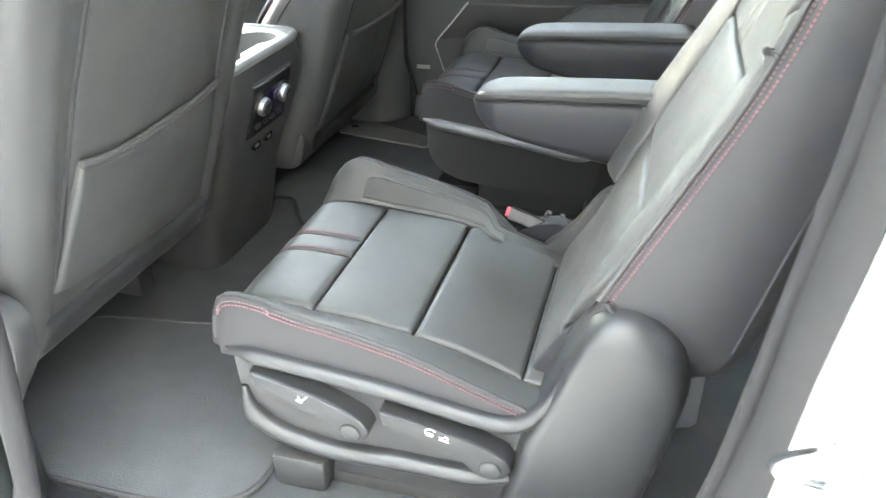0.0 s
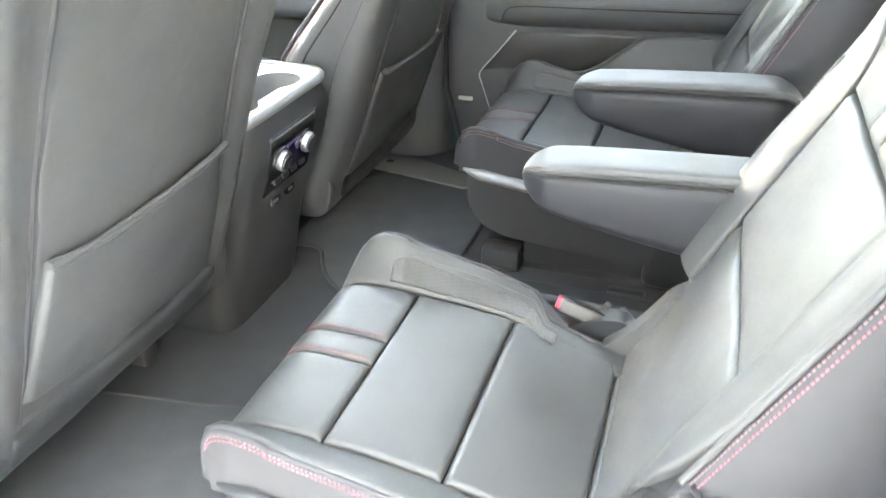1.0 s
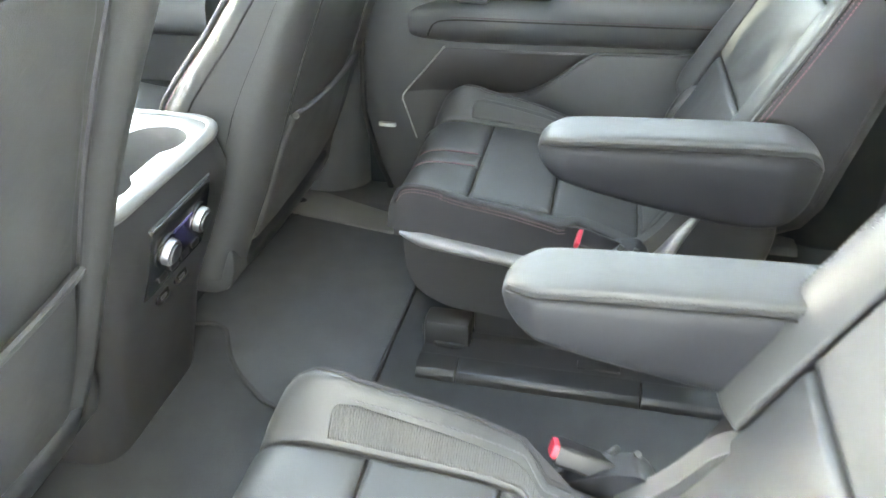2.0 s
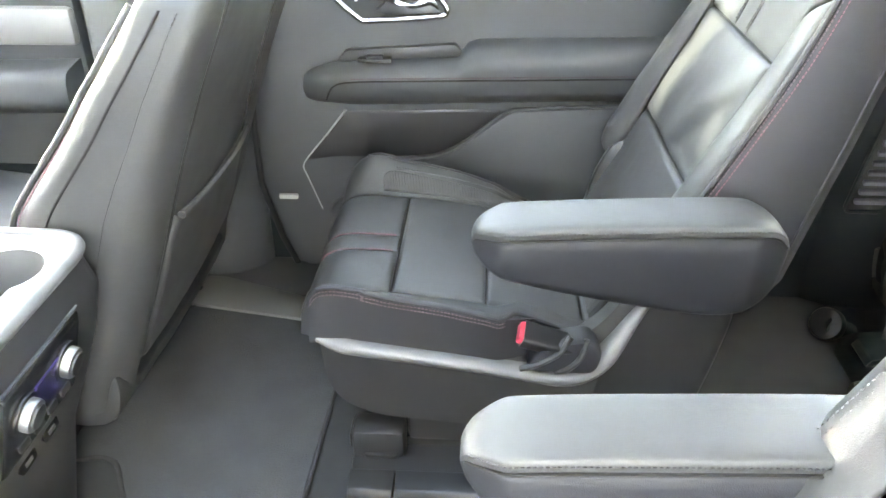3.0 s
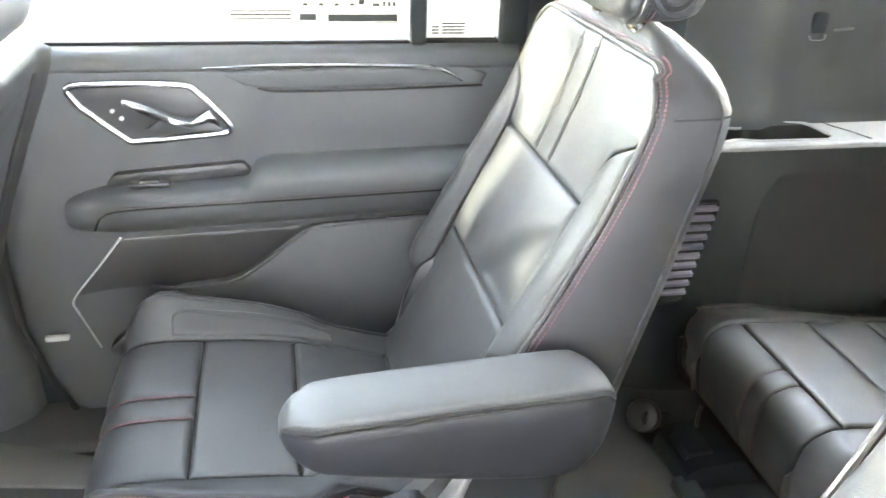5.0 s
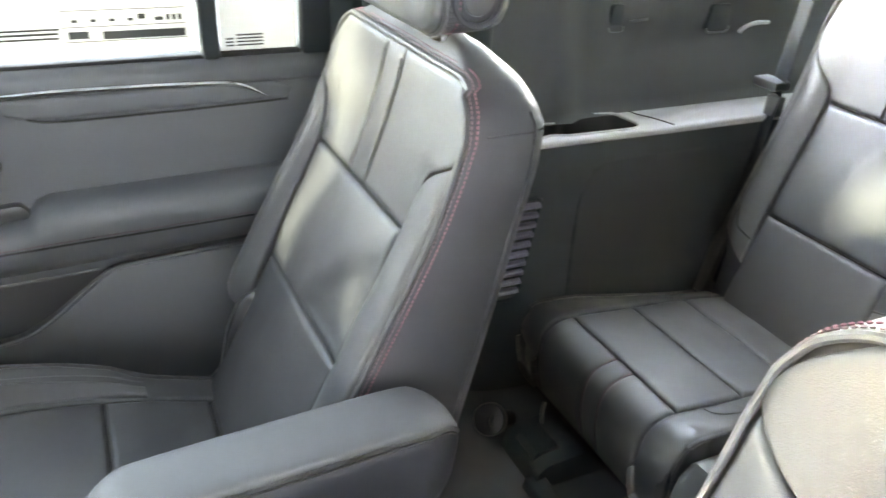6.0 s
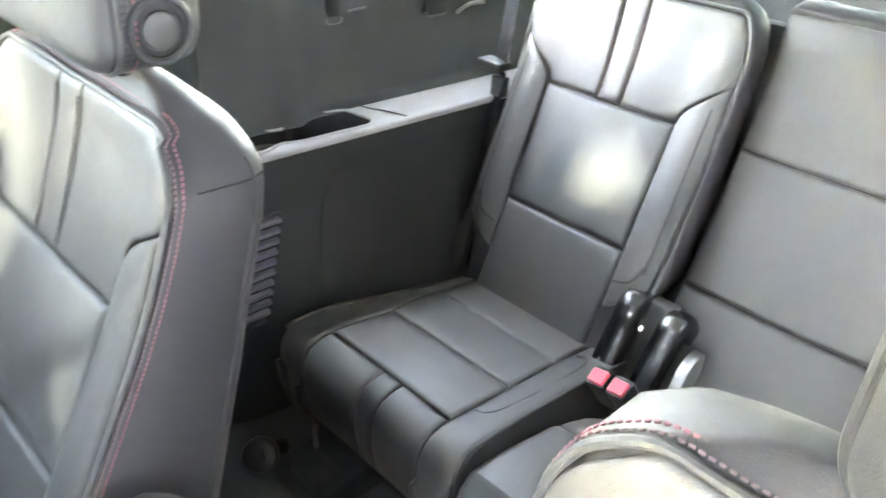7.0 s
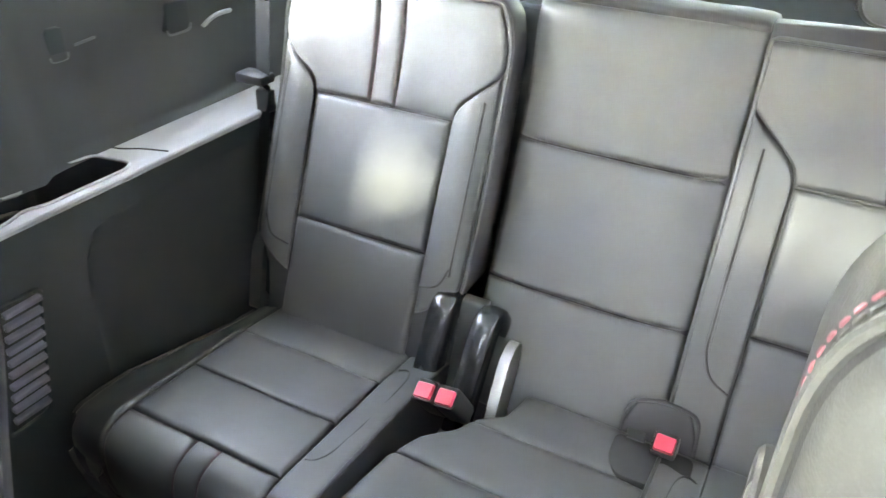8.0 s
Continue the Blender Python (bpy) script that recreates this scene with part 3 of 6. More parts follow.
def back_parts(parent, W, P, towards=(-1, 0, .3)):
    """The backrest of a seat: core, padded panels, piping and stitching."""
    fz, fx = zip(*sorted((z, x) for x, z in P["front"]))
    rz, rx = zip(*sorted((z, x) for x, z in P["rear"]))
    wz, ww = zip(*P["half"])
    lz, lh = zip(*P["bolster"])
    hi = P["inner"]
    F = lambda z: float(np.interp(z, fz_d, fx_d))
    dense = np.array(spline(list(zip(fx, fz)), 200))
    fx_d, fz_d = dense[:, 0], dense[:, 1]
    R = lambda z: float(np.interp(z, rz, rx))
    def H(z, s=0):
        """Half the width; the side towards a joined neighbour stays square."""
        return P["square_half"] if s * P.get("square", 0) > 0 else float(np.interp(z, wz, ww)) + (P.get("grow", 0) if s > 0 else 0)
    lip = P.get("lip", 0)
    def fold(u, z):
        """A soft fold across the middle panel, sunk at its lower aisle-side corner."""
        if not P.get("fold"):
            return 0
        a, b = (u + hi) / (2 * hi), (z - P["z"][1]) / (P["z"][2] - P["z"][1])
        if not (0 < a < 1 and 0 < b < 1):
            return 0
        d = min(1, max(0, (a - (.5 + .3 * b + .35 * b * b) + .05) / .16))
        return P["fold"] * d * d * (3 - 2 * d) * min(1, (1 - a) / .10) * min(1, b / .06)
    soft_side = lambda u: P.get("flat_side", .45) if u * P.get("flat", 0) > 0 else 1
    def S(u, z):
        k = (abs(u) - hi) / max(H(z, u) - hi, .02)
        k = min(max(k, 0), 1)
        tall = np.interp(z, lz, lh)
        h = tall * math.sin(k * math.pi) * soft_side(u) + lip * k * (tall > .001) if u * P.get("flat", 0) > 0 else tall * (math.sin(k * math.pi) - .38 * k ** 3)
        return np.array(W(F(z) - h + fold(u, z), u, z))
    top = P["top"]
    zs = list(np.linspace(P["low"], top - .104, 14)) + [top - q for q in (.088, .074, .06, .047, .036, .027, .019, .012, .006, .0)]
    slant = lambda z: P.get("slant", 0) * float(np.interp(z, (.5, .72), (1, 0)))
    rings = []
    for z in zs + [top + .004, top + .0065]:
        over = max(0, z - top) / .0065
        f, r = F(min(z, top)) + .008 + .010 * over, R(min(z, top)) - .008 * over
        wl, w = H(min(z, top), -1) * (1 - .6 * over), H(min(z, top), 1) * (1 - .6 * over)
        gl, gr_ = (-lip * (np.interp(z, lz, lh) > .001) if s * P.get("flat", 0) > 0 else np.interp(z, lz, lh) * .38 for s in (-1, 1))
        c = min(.022, (r - f) * .35)
        ui = min(hi, w * .8, wl * .8)
        rings.append([W(x, u, z - slant(z) * max(0, x - f)) for x, u in ((f, -ui), (f + gl - .003, -wl + .001), (f + gl + .003, -wl - .003), (r - c, -wl - .003), (r - c * .3, -wl + c * .3), (r, -wl + c), (r, 0), (r, w - c), (r - c * .3, w - c * .3), (r - c, w + .003),
                                             (f + gr_ + .003, w + .003), (f + gr_ - .003, w - .001), (f, ui), (f, 0))])
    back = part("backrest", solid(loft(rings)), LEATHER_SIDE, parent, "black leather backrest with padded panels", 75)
    if P.get("slant"):
        for s in (-1, 1):
            zz = [z for z in zs if .50 < z < .86]
            part("rear_welt", tube(spline([W(R(z) - .022, s * (H(z) + .003), z - slant(z) * (R(z) - .022 - F(z) - .008)) for z in zz], 40), .0016, 8), LEATHER_SIDE, back)
    e = .0015
    z0, z1, z2, zt = P["z"]
    part("back_panel", pad(S, rect(-hi + e, hi - e, z0, z1 - e), P["puff"], .005, .009, 12, 10, towards), LEATHER, back)
    part("back_panel", pad(S, rect(-hi + e, hi - e, z1 + e, z2 - e), P["puff"] * 1.2, .005, .009, 22, 18, towards), LEATHER, back)
    flare = P["flare"]
    half = P["stripe"]
    bend = P.get("bend", ((.012, .030),))
    for sg in (-1, 1):
        ho = lambda z: sg * (H(z, sg) - (.001 if sg * P.get("square", 0) > 0 else .006))
        hs = sg * hi
        ctr = coons([(sg * half, z2 + e), (hs, z2 + e)], [(sg * half, zt), (ho(zt) , zt)], [(sg * half, z2 + e), (sg * half, zt)],
                    [(hs, z2 + e)] + [(hs + sg * a, z2 + c) for a, c in bend] + [(ho(flare), flare), (ho((flare + zt) / 2), (flare + zt) / 2), (ho(zt), zt)])
        part("upper_panel", pad(S, ctr, .002, P.get("upper_groove", .005), .009, 9, 14, towards), LEATHER, back)
        b0, b1 = P.get("flat_low", (.40, .445)) if sg * P.get("flat", 0) > 0 else P["bol_low"]
        bol = coons([(hs + sg * e, b0), (ho(b1) + sg * .002, b1)], [(hs + sg * e, z2 - .004)] + [(hs + sg * (a + .001), z2 + c - .003) for a, c in bend] + [(ho(flare - .003), flare - .003)],
                    [(hs + sg * e, b0), (hs + sg * e, z2 - .004)], [(ho(b1) + sg * .002, b1), (ho(z1) + sg * .002, z1), (ho(flare - .003), flare - .003)])
        part("back_bolster", pad(S, bol, .003, .005, .009, 8, 18, towards), LEATHER, back)
        if P.get("stitch", True):
            if sg * P.get("flat", 0) <= 0:
                um = hi * .45 + H(z1, sg) * .55
                mid = [S(sg * u, z) + np.array((-.0035, 0, .001)) for u, z in spline([(um - .006, z2 + .02), (um, z2 - .05), (um + .002, z1), (um - .002, b1 + .03)], 60)]
                part("panel_crease", tube([p + np.array((.0022, 0, 0)) for p in mid], .0010, 6), LEATHER_SIDE, back)
                for q in (-.004, .004):
                    part("stitching", stitches([p + (np.array(W(0, sg * q, 0)) - np.array(W(0, 0, 0))) for p in mid], .005, .003, .0007), LEATHER, back)
            continue
        um = hi * .3 + H(z1) * .7
        mid = [S(sg * u, z) + np.array((-.0035, 0, .001)) for u, z in spline([(um, z2 + .04), (um, z1), (um - .002, P["row_low"] + .03), (um - .016, P["row_low"]), (hi + .004, P["row_low"] - .016)], 60)]
        # a black cord gives the crease its shade
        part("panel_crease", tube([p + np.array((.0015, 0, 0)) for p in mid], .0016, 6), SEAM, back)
        for q in (-.004, .004):
            part("stitching", stitches([p + (np.array(W(0, sg * q, 0)) - np.array(W(0, 0, 0))) for p in mid], .005, .003, .0008), LEATHER, back)
    part("upper_stripe", pad(S, rect(-half + e, half - e, z2 + e, zt), .002, P.get("stripe_groove", .004), .010, 5, 12, towards), LEATHER, back)
    for sg in (-1, 1):
        for d in (-.0035, .0035):
            part("dark_stitching", stitches([S(sg * half + d, z) + np.array((-.0012, 0, 0)) for z in np.linspace(z2 + .006, zt - .01, 30)]), P.get("stripe_thread", DARKTHREAD), back)
    zr = list(np.linspace(P["bol_low"][1] + .006, zt - .002, 44))
    edge = lambda s: [(s * (H(z, s) - .001), z) for z in zr] + [(s * u, zt + .003) for u in np.linspace(H(zt, s) - .012, 0, 14)]
    rim = spline(edge(1) + edge(-1)[-2::-1], 170)
    welt = [S(u, min(z, zt)) + np.array((.002, 0, max(0, z - zt))) for u, z in rim]
    part("piping", tube(welt, .0034, 8), LEATHER, back)
    for d, q in ((.005, .0040), (.0115, .0050)) if P.get("stitch", True) else ():
        row = []
        for i, (u, z) in enumerate(rim):
            t = rim[min(i + 1, 169)] - rim[max(i - 1, 0)]
            nu, nz = t[1], -t[0]
            k = math.hypot(nu, nz) + 1e-9
            row.append(welt[i] + np.array((d, 0, 0)) + (np.array(W(0, q * nu / k, 0)) - np.array(W(0, 0, 0))) + np.array((0, 0, q * nz / k)))
        part("red_stitching", stitches(row, .0050, .0043, .0010), DUSTTHREAD if d < .008 else THREAD, back, "row of dark red stitches")
    return back, S

def headrest_parts(parent, W, x0, x1, z0, z1, half, post_z, lean=.04):
    """A block headrest: front pad, wrapped sides with a stitched welt at the corner, a round pivot button at each end."""
    zm, hz = (z0 + z1) / 2, (z1 - z0) / 2
    outline = rounded([(-half, -hz), (half, -hz), (half, hz), (-half, hz)], [.035, .035, .055, .055], 14)
    def ring(x, k, dz=0):
        return [W(x + lean * (z + hz) - .006 * (1 - (u / half) ** 2), u * k, zm + z * k + dz) for u, z in outline]
    d = x1 - x0
    secs = [(x0 - .003, .5), (x0, .84), (x0 + .003, .93), (x0 + .009, .985), (x0 + .016, 1), (x0 + d * .5, 1.0), (x0 + d * .72, .99), (x0 + d * .88, .95), (x0 + d * .97, .88), (x1, .78)]
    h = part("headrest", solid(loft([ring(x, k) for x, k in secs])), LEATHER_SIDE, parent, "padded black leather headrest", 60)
    part("front_pad", solid(loft([ring(x, k) for x, k in ((x0 + .012, .985), (x0 + .004, .975), (x0 - .001, .94), (x0 - .0045, .86), (x0 - .008, .6), (x0 - .009, .2))])), LEATHER, h, "smooth front pad", 60)
    part("welt", tube([np.array(p) for p in ring(x0 + .0125, 1.002)], .0024, 8, True), LEATHER, h)
    for x, mat, nm in ((x0 + .0175, LEATHER, "stitching"), (x0 + .0215, LEATHER, "stitching"), (x0 + .027, THREAD, "red_stitching")):
        row = [np.array(p) for p in ring(x, 1.003)]
        part(nm, stitches(row + row[:1], .0055, .0046, .0008), mat, h)
    for sg in (-1, 1):
        dv = np.array(W(0, sg, 0)) - np.array(W(0, 0, 0))
        xm, zb = x0 + d * .50, z0 + .038
        part("side_welt", tube([W(xm + .026 * math.cos(t), sg * (half + .0005), zb + .026 * math.sin(t)) for t in np.linspace(0, 2 * math.pi, 32)[:-1]], .0036, 8, True), LEATHER_SIDE, h)
        part("side_button", disc(W(xm, sg * (half - .004), zb), dv, .0165, .008, 28, .003), PLASTIC, h, "round plastic pivot button")
        part("headrest_post", tube([W(xm + .002, sg * .055, post_z - .03), W(xm + .002, sg * .055, z0 + .02)], .006, 10), CHROME, parent, "chrome headrest post")
        part("post_collar", disc(W(xm + .002, sg * .055, post_z - .006), (0, 0, 1), .013, .009, 20, .003), GLOSS, parent)
    return h

def armrest_parts(parent, W, uc, hw=.037):
    """A fold-down armrest, its pad stitched over a rounded body."""
    top = np.array(spline([(.113, .556), (.117, .566), (.130, .576), (.16, .583), (.25, .589), (.40, .595), (.44, .589), (.462, .573), (.471, .556)], 60))
    sea = np.array(spline([(.113, .555), (.122, .561), (.16, .568), (.25, .573), (.40, .579), (.445, .576), (.471, .552)], 60))
    low = np.array(spline([(.113, .551), (.119, .535), (.15, .511), (.25, .487), (.37, .468), (.425, .471), (.457, .494), (.471, .540)], 60))
    def shell(hi_, lo_, w, sq):
        rings = []
        for i in range(60):
            x = hi_[i, 0]
            b = np.array((x, np.interp(x, lo_[:, 0], lo_[:, 1])))
            zt, zb = hi_[i, 1], min(b[1], hi_[i, 1] - .002)
            ends = min(1, math.sqrt(max(.02, (x - .109) / .04)), math.sqrt(max(.02, (.474 - x) / .045)))
            r = []
            for k in range(24):
                g = 2 * math.pi * k / 24
                cu, cz = math.copysign(abs(math.cos(g)) ** sq, math.cos(g)), math.copysign(abs(math.sin(g)) ** sq, math.sin(g))
                r.append(W(x, uc + w * ends * cu, (zt + zb) / 2 + cz * (zt - zb) / 2))
            rings.append(r)
        return solid(loft(rings))
    # body carries shade in its colour, the pad above stays paler
    arm = part("armrest", shell(sea, low, hw - .001, .42), VINYL_SHADED, parent, "fold-down padded leather armrest", 60)
    part("armrest_pad", shell(top, sea - np.array((0, .003)), hw, .44), LEATHER, arm, "leather top pad, paler than the shade-toned body", 60)
    for sg in (-1, 1):
        line = [W(p[0], uc + sg * (hw + .0004) * min(1, math.sqrt(max(.02, (p[0] - .109) / .04)), math.sqrt(max(.02, (.474 - p[0]) / .045))), p[1] + .003) for p in sea[1:-1]]
        part("stitching", stitches([np.array(p) + np.array((0, 0, .004)) for p in line], .0045, .0032, .0008), LEATHER_SIDE, arm)
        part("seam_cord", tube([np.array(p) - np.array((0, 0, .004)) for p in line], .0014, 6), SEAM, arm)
    part("pivot", disc(W(.415, uc - hw - .012, .535), np.array(W(0, 1, 0)) - np.array(W(0, 0, 0)), .03, .03, 24, .003), PLASTIC, parent)
    return arm

CUSHION = dict(profile=[(-.112, .30), (-.124, .345), (-.121, .376), (-.106, .396), (-.075, .405), (0, .403), (.135, .387), (.27, .349), (.35, .328)],
               inner=.145, outer=.201, start=.046, low=[(-.12, .352), (.03, .345), (.24, .312), (.36, .30)], seams=(0, .133, .272), stripe=(-.012, .035), puff=.005, groove=.0045, edge=.008, pipe_end=.285, pipe_from=.085, rib=1,
               bolster=[(-.14, .035), (-.105, .048), (-.075, .058), (0, .044), (.1, .030), (.150, .022), (.175, .006), (.20, .002), (.36, .0)],
               bolster_flat=[(-.14, .036), (-.105, .046), (-.075, .042), (0, .027), (.1, .019), (.2, .016), (.28, .016), (.31, .002), (.36, 0)],
               notch=[(.152, 1), (.172, .84), (.4, .84)])
BACK = dict(front=[(.255, .30), (.33, .44), (.384, .552), (.463, .718), (.497, .81), (.509, .85), (.516, .878), (.532, .902)],
            rear=[(.40, .34), (.468, .43), (.512, .50), (.560, .66), (.592, .79), (.600, .845), (.588, .880), (.563, .904)],
            half=[(.30, .150), (.425, .165), (.482, .220), (.80, .220), (.835, .217), (.858, .206), (.874, .188), (.887, .160), (.904, .12)],
            bolster=[(.30, .0), (.42, .012), (.50, .032), (.60, .028), (.70, .020), (.80, .010), (.88, .0)],
            inner=.150, low=.33, top=.904, z=(.335, .553, .718, .880), flare=.812, stripe=.026, puff=.007, bol_low=(.462, .495), row_low=.53, slant=.42, stripe_thread=LEATHER_SIDE, stripe_groove=.0015, upper_groove=.0022, bend=((.005, .036), (.020, .068)))


def shell_parts(parent, W, levers, lean=0):
    """The moulded plastic base at one side of a captain's chair. W: u runs outward."""
    plate = part("side_shell", prism(rounded([(-.095, .36), (.10, .34), (.25, .31), (.31, .33), (.35, .42), (.40, .42), (.43, .16), (.27, .20), (.12, .205), (-.02, .218), (-.068, .24), (-.09, .28)], .02), "y", 0, 1, 0), PLASTIC, parent, "moulded black plastic seat base")
    for v in plate.data.vertices:
        v.co = Vector(W(v.co.x, .165 + .027 * v.co.y, v.co.z))
    bm = bmesh.new()
    bm.from_mesh(plate.data)
    bmesh.ops.recalc_face_normals(bm, faces=bm.faces)
    bm.to_mesh(plate.data)
    bm.free()
    rail = spline([(-.098, .363), (-.06, .360), (.10, .345), (.22, .326), (.272, .326), (.308, .36), (.335, .425), (.352, .480)] if levers else
                  [(-.098, .358), (-.06, .350), (.10, .328), (.20, .312), (.245, .309), (.278, .327), (.303, .365), (.322, .403), (.345, .442), (.366, .480)], 60)
    prof = [(-.004, -.012), (.012, -.010), (.019, -.002), (.016, .007), (.004, .011), (-.008, .008)]
    rings = []
    for i, (x, z) in enumerate(rail):
        d = rail[min(i + 1, 59)] - rail[max(i - 1, 0)]
        n2 = np.array((-d[1], d[0])) / np.linalg.norm(d)
        e = min(1, .35 + i / 6, .02 + (59 - i) / 16)
        e *= 1 if levers else 1 + .3 * min(1, max(0, (i - 30) / 12))
        rings.append([W(x + n2[0] * b * e, .196 + a * e, z + n2[1] * b * e) for a, b in prof])
    # the aisle rail takes the tone paled for light, the lever side stays dark
    part("trim_rail", solid(loft(rings)), SATIN if levers else RAIL_LIT, parent, "satin grey trim rail along the cushion", 60)
    hump = [(.275, .30), (.308, .375), (.330, .445), (.352, .488), (.382, .502), (.420, .492), (.448, .462), (.462, .412), (.450, .34), (.425, .22), (.405, .14), (.25, .14), (.255, .20), (.268, .245)]
    hump = [(x - lean * min(1, max(0, (z - .28) / .15)), z) for x, z in hump]
    hb = solid(loft([[W(.37 + (x - .37) * k, u, .33 + (z - .33) * k) for x, z in rounded(hump, .03)] for u, k in ((.10, 1), (.150, 1), (.168, .988), (.180, .96), (.188, .915), (.192, .85), (.1935, .74), (.194, .5))] if not levers else [[W(.37 + (x - .37) * k, u, .33 + (z - .33) * k) for x, z in rounded(hump, .03)] for u, k in ((.176 if lean else .10, .97 if lean else 1), (.180 if lean else .168, 1), (.184, .988), (.198, .96), (.209, .915), (.2155, .85), (.218, .74), (.219, .5))]))
    part("recliner_cover", hb, SATIN, parent, "large rounded plastic recliner cover", 50)
    if not levers:
        return
    low = spline([(-.084, .30), (-.078, .268), (-.052, .244), (-.015, .230), (.044, .222), (.123, .226), (.20, .226), (.265, .232), (.305, .25), (.335, .285)], 50)
    rings = []
    for i, (x, z) in enumerate(low):
        d = low[min(i + 1, 49)] - low[max(i - 1, 0)]
        n2 = np.array((-d[1], d[0])) / np.linalg.norm(d)
        e = min(1, .3 + i / 6, .02 + (49 - i) / 14)
        rings.append([W(x + n2[0] * b * e, .192 + a * e, z + n2[1] * b * e) for a, b in ((-.004, -.016), (.014, -.013), (.020, -.004), (.017, .006), (.006, .011), (-.006, .009))])
    part("lower_rail", solid(loft(rings)), SATIN, parent, "satin grey lower ridge of the base", 60)
    shape = [(-.062, .348), (.012, .331), (.050, .318), (.088, .300), (.097, .282), (.088, .264), (.068, .260), (.052, .272), (.030, .296), (-.004, .309), (-.058, .327)]
    for dx, dz in ((0, 0), (.174, -.013)):
        at2 = (lambda x, z: (.108 + (x + .062) * 1.06, z + float(np.interp(x, (-.06, .09), (-.026, -.015))))) if dx else (lambda x, z: (x, z))
        outline = rounded([at2(x, z) for x, z in shape], .008)
        cx, cz = .02 + dx, .30 + dz
        cap_x, cap_z = at2(.0715, .279)
        lev = part("lever", solid(loft([[W(cx + (x - cx) * k, u, cz + (z - cz) * k) for x, z in outline] for u, k in ((.185, 1), (.214, 1), (.2185, .975), (.2205, .93))])), SATIN, parent, "grey plastic seat release lever", 30)
        part("lever_cap", disc(W(cap_x, .2205, cap_z), np.array(W(0, 1, 0)) - np.array(W(0, 0, 0)), .0125, .0022, 28, .0008), PLASTIC, lev)
        part("cap_ring", tube([W(cap_x + .0135 * math.cos(t), .2208, cap_z + .0135 * math.sin(t)) for t in np.linspace(0, 2 * math.pi, 28)[:-1]], .0008, 6, True), SEAM, lev)
        mark = tube([W(.006 + dx, .2212, .3235 + dz), W(.010 + dx, .2212, .316 + dz), W(.018 + dx, .2212, .3245 + dz)], .0009, 6)
        if dx:
            mark = join(tube([W(.002 + dx + .0065 * math.cos(t), .2212, .3185 + dz + .0055 * math.sin(t)) for t in np.linspace(.4, 5.2, 14)], .0007, 6),
                        tube([W(-.001 + dx, .2212, .3165 + dz), W(.005 + dx, .2212, .3155 + dz)], .0014, 6))
        else:
            mark = join(mark, tube([W(.004, .2212, .317), W(.011, .2212, .3145)], .0014, 6))
        part("pictogram", mark, MARK, lev, "small white seat pictogram")
        if dx:
            cu = bpy.data.curves.new("print", "FONT")
            cu.body, cu.size, cu.extrude = "x2", .0125, .0002
            tmp = new("print", cu)
            me = bpy.data.meshes.new_from_object(tmp.evaluated_get(bpy.context.evaluated_depsgraph_get()))
            bpy.data.objects.remove(tmp)
            for v in me.vertices:
                v.co = Vector(W(.0125 + dx + v.co.x, .2213 + v.co.z, .3095 + dz + v.co.y - .19 * v.co.x))
            me.materials.clear()
            me.materials.append(MARK)
            ob = new("lettering", me)
            ob.parent = lev
            tagged(ob, "white printed x2")

def buckle_parts(parent, tip, d, up, name="buckle", size=(.052, .030, .019)):
    """A belt buckle: tip is the middle of its red end, d points out of that end."""
    d, up = (np.array(v, float) / np.linalg.norm(v) for v in (d, up))
    side = np.cross(d, up)
    up = np.cross(side, d)
    l, w, t = size
    tip = np.array(tip, float)
    def ring(q, k):
        return [tip + d * q + side * x * w / 2 * k + up * y * t / 2 * k for x, y in rounded([(-1, -1), (1, -1), (1, 1), (-1, 1)], .35, 3)]
    b = part(name, solid(loft([ring(-l, .8), ring(-l * .85, .95), ring(-.004, 1), ring(-.001, .96)])), BLACK, parent, "black seat belt buckle", 40)
    part("red_button", solid(loft([[tip + d * q + side * x * w * .40 * k + up * (y * t * .35 * k + t * .06) for x, y in rounded([(-1, -1), (1, -1), (1, 1), (-1, 1)], .25, 3)] for q, k in ((-.006, 1), (.003, 1), (.005, .9))])), RED, b, "red release button")
    part("slot", solid(loft([[tip + d * q + side * x * w * .36 + up * (y * t * .07 - t * .36) for x, y in ((-1, -1), (1, -1), (1, 1), (-1, 1))] for q in (-.004, .0006)])), SEAM, b)
    return b

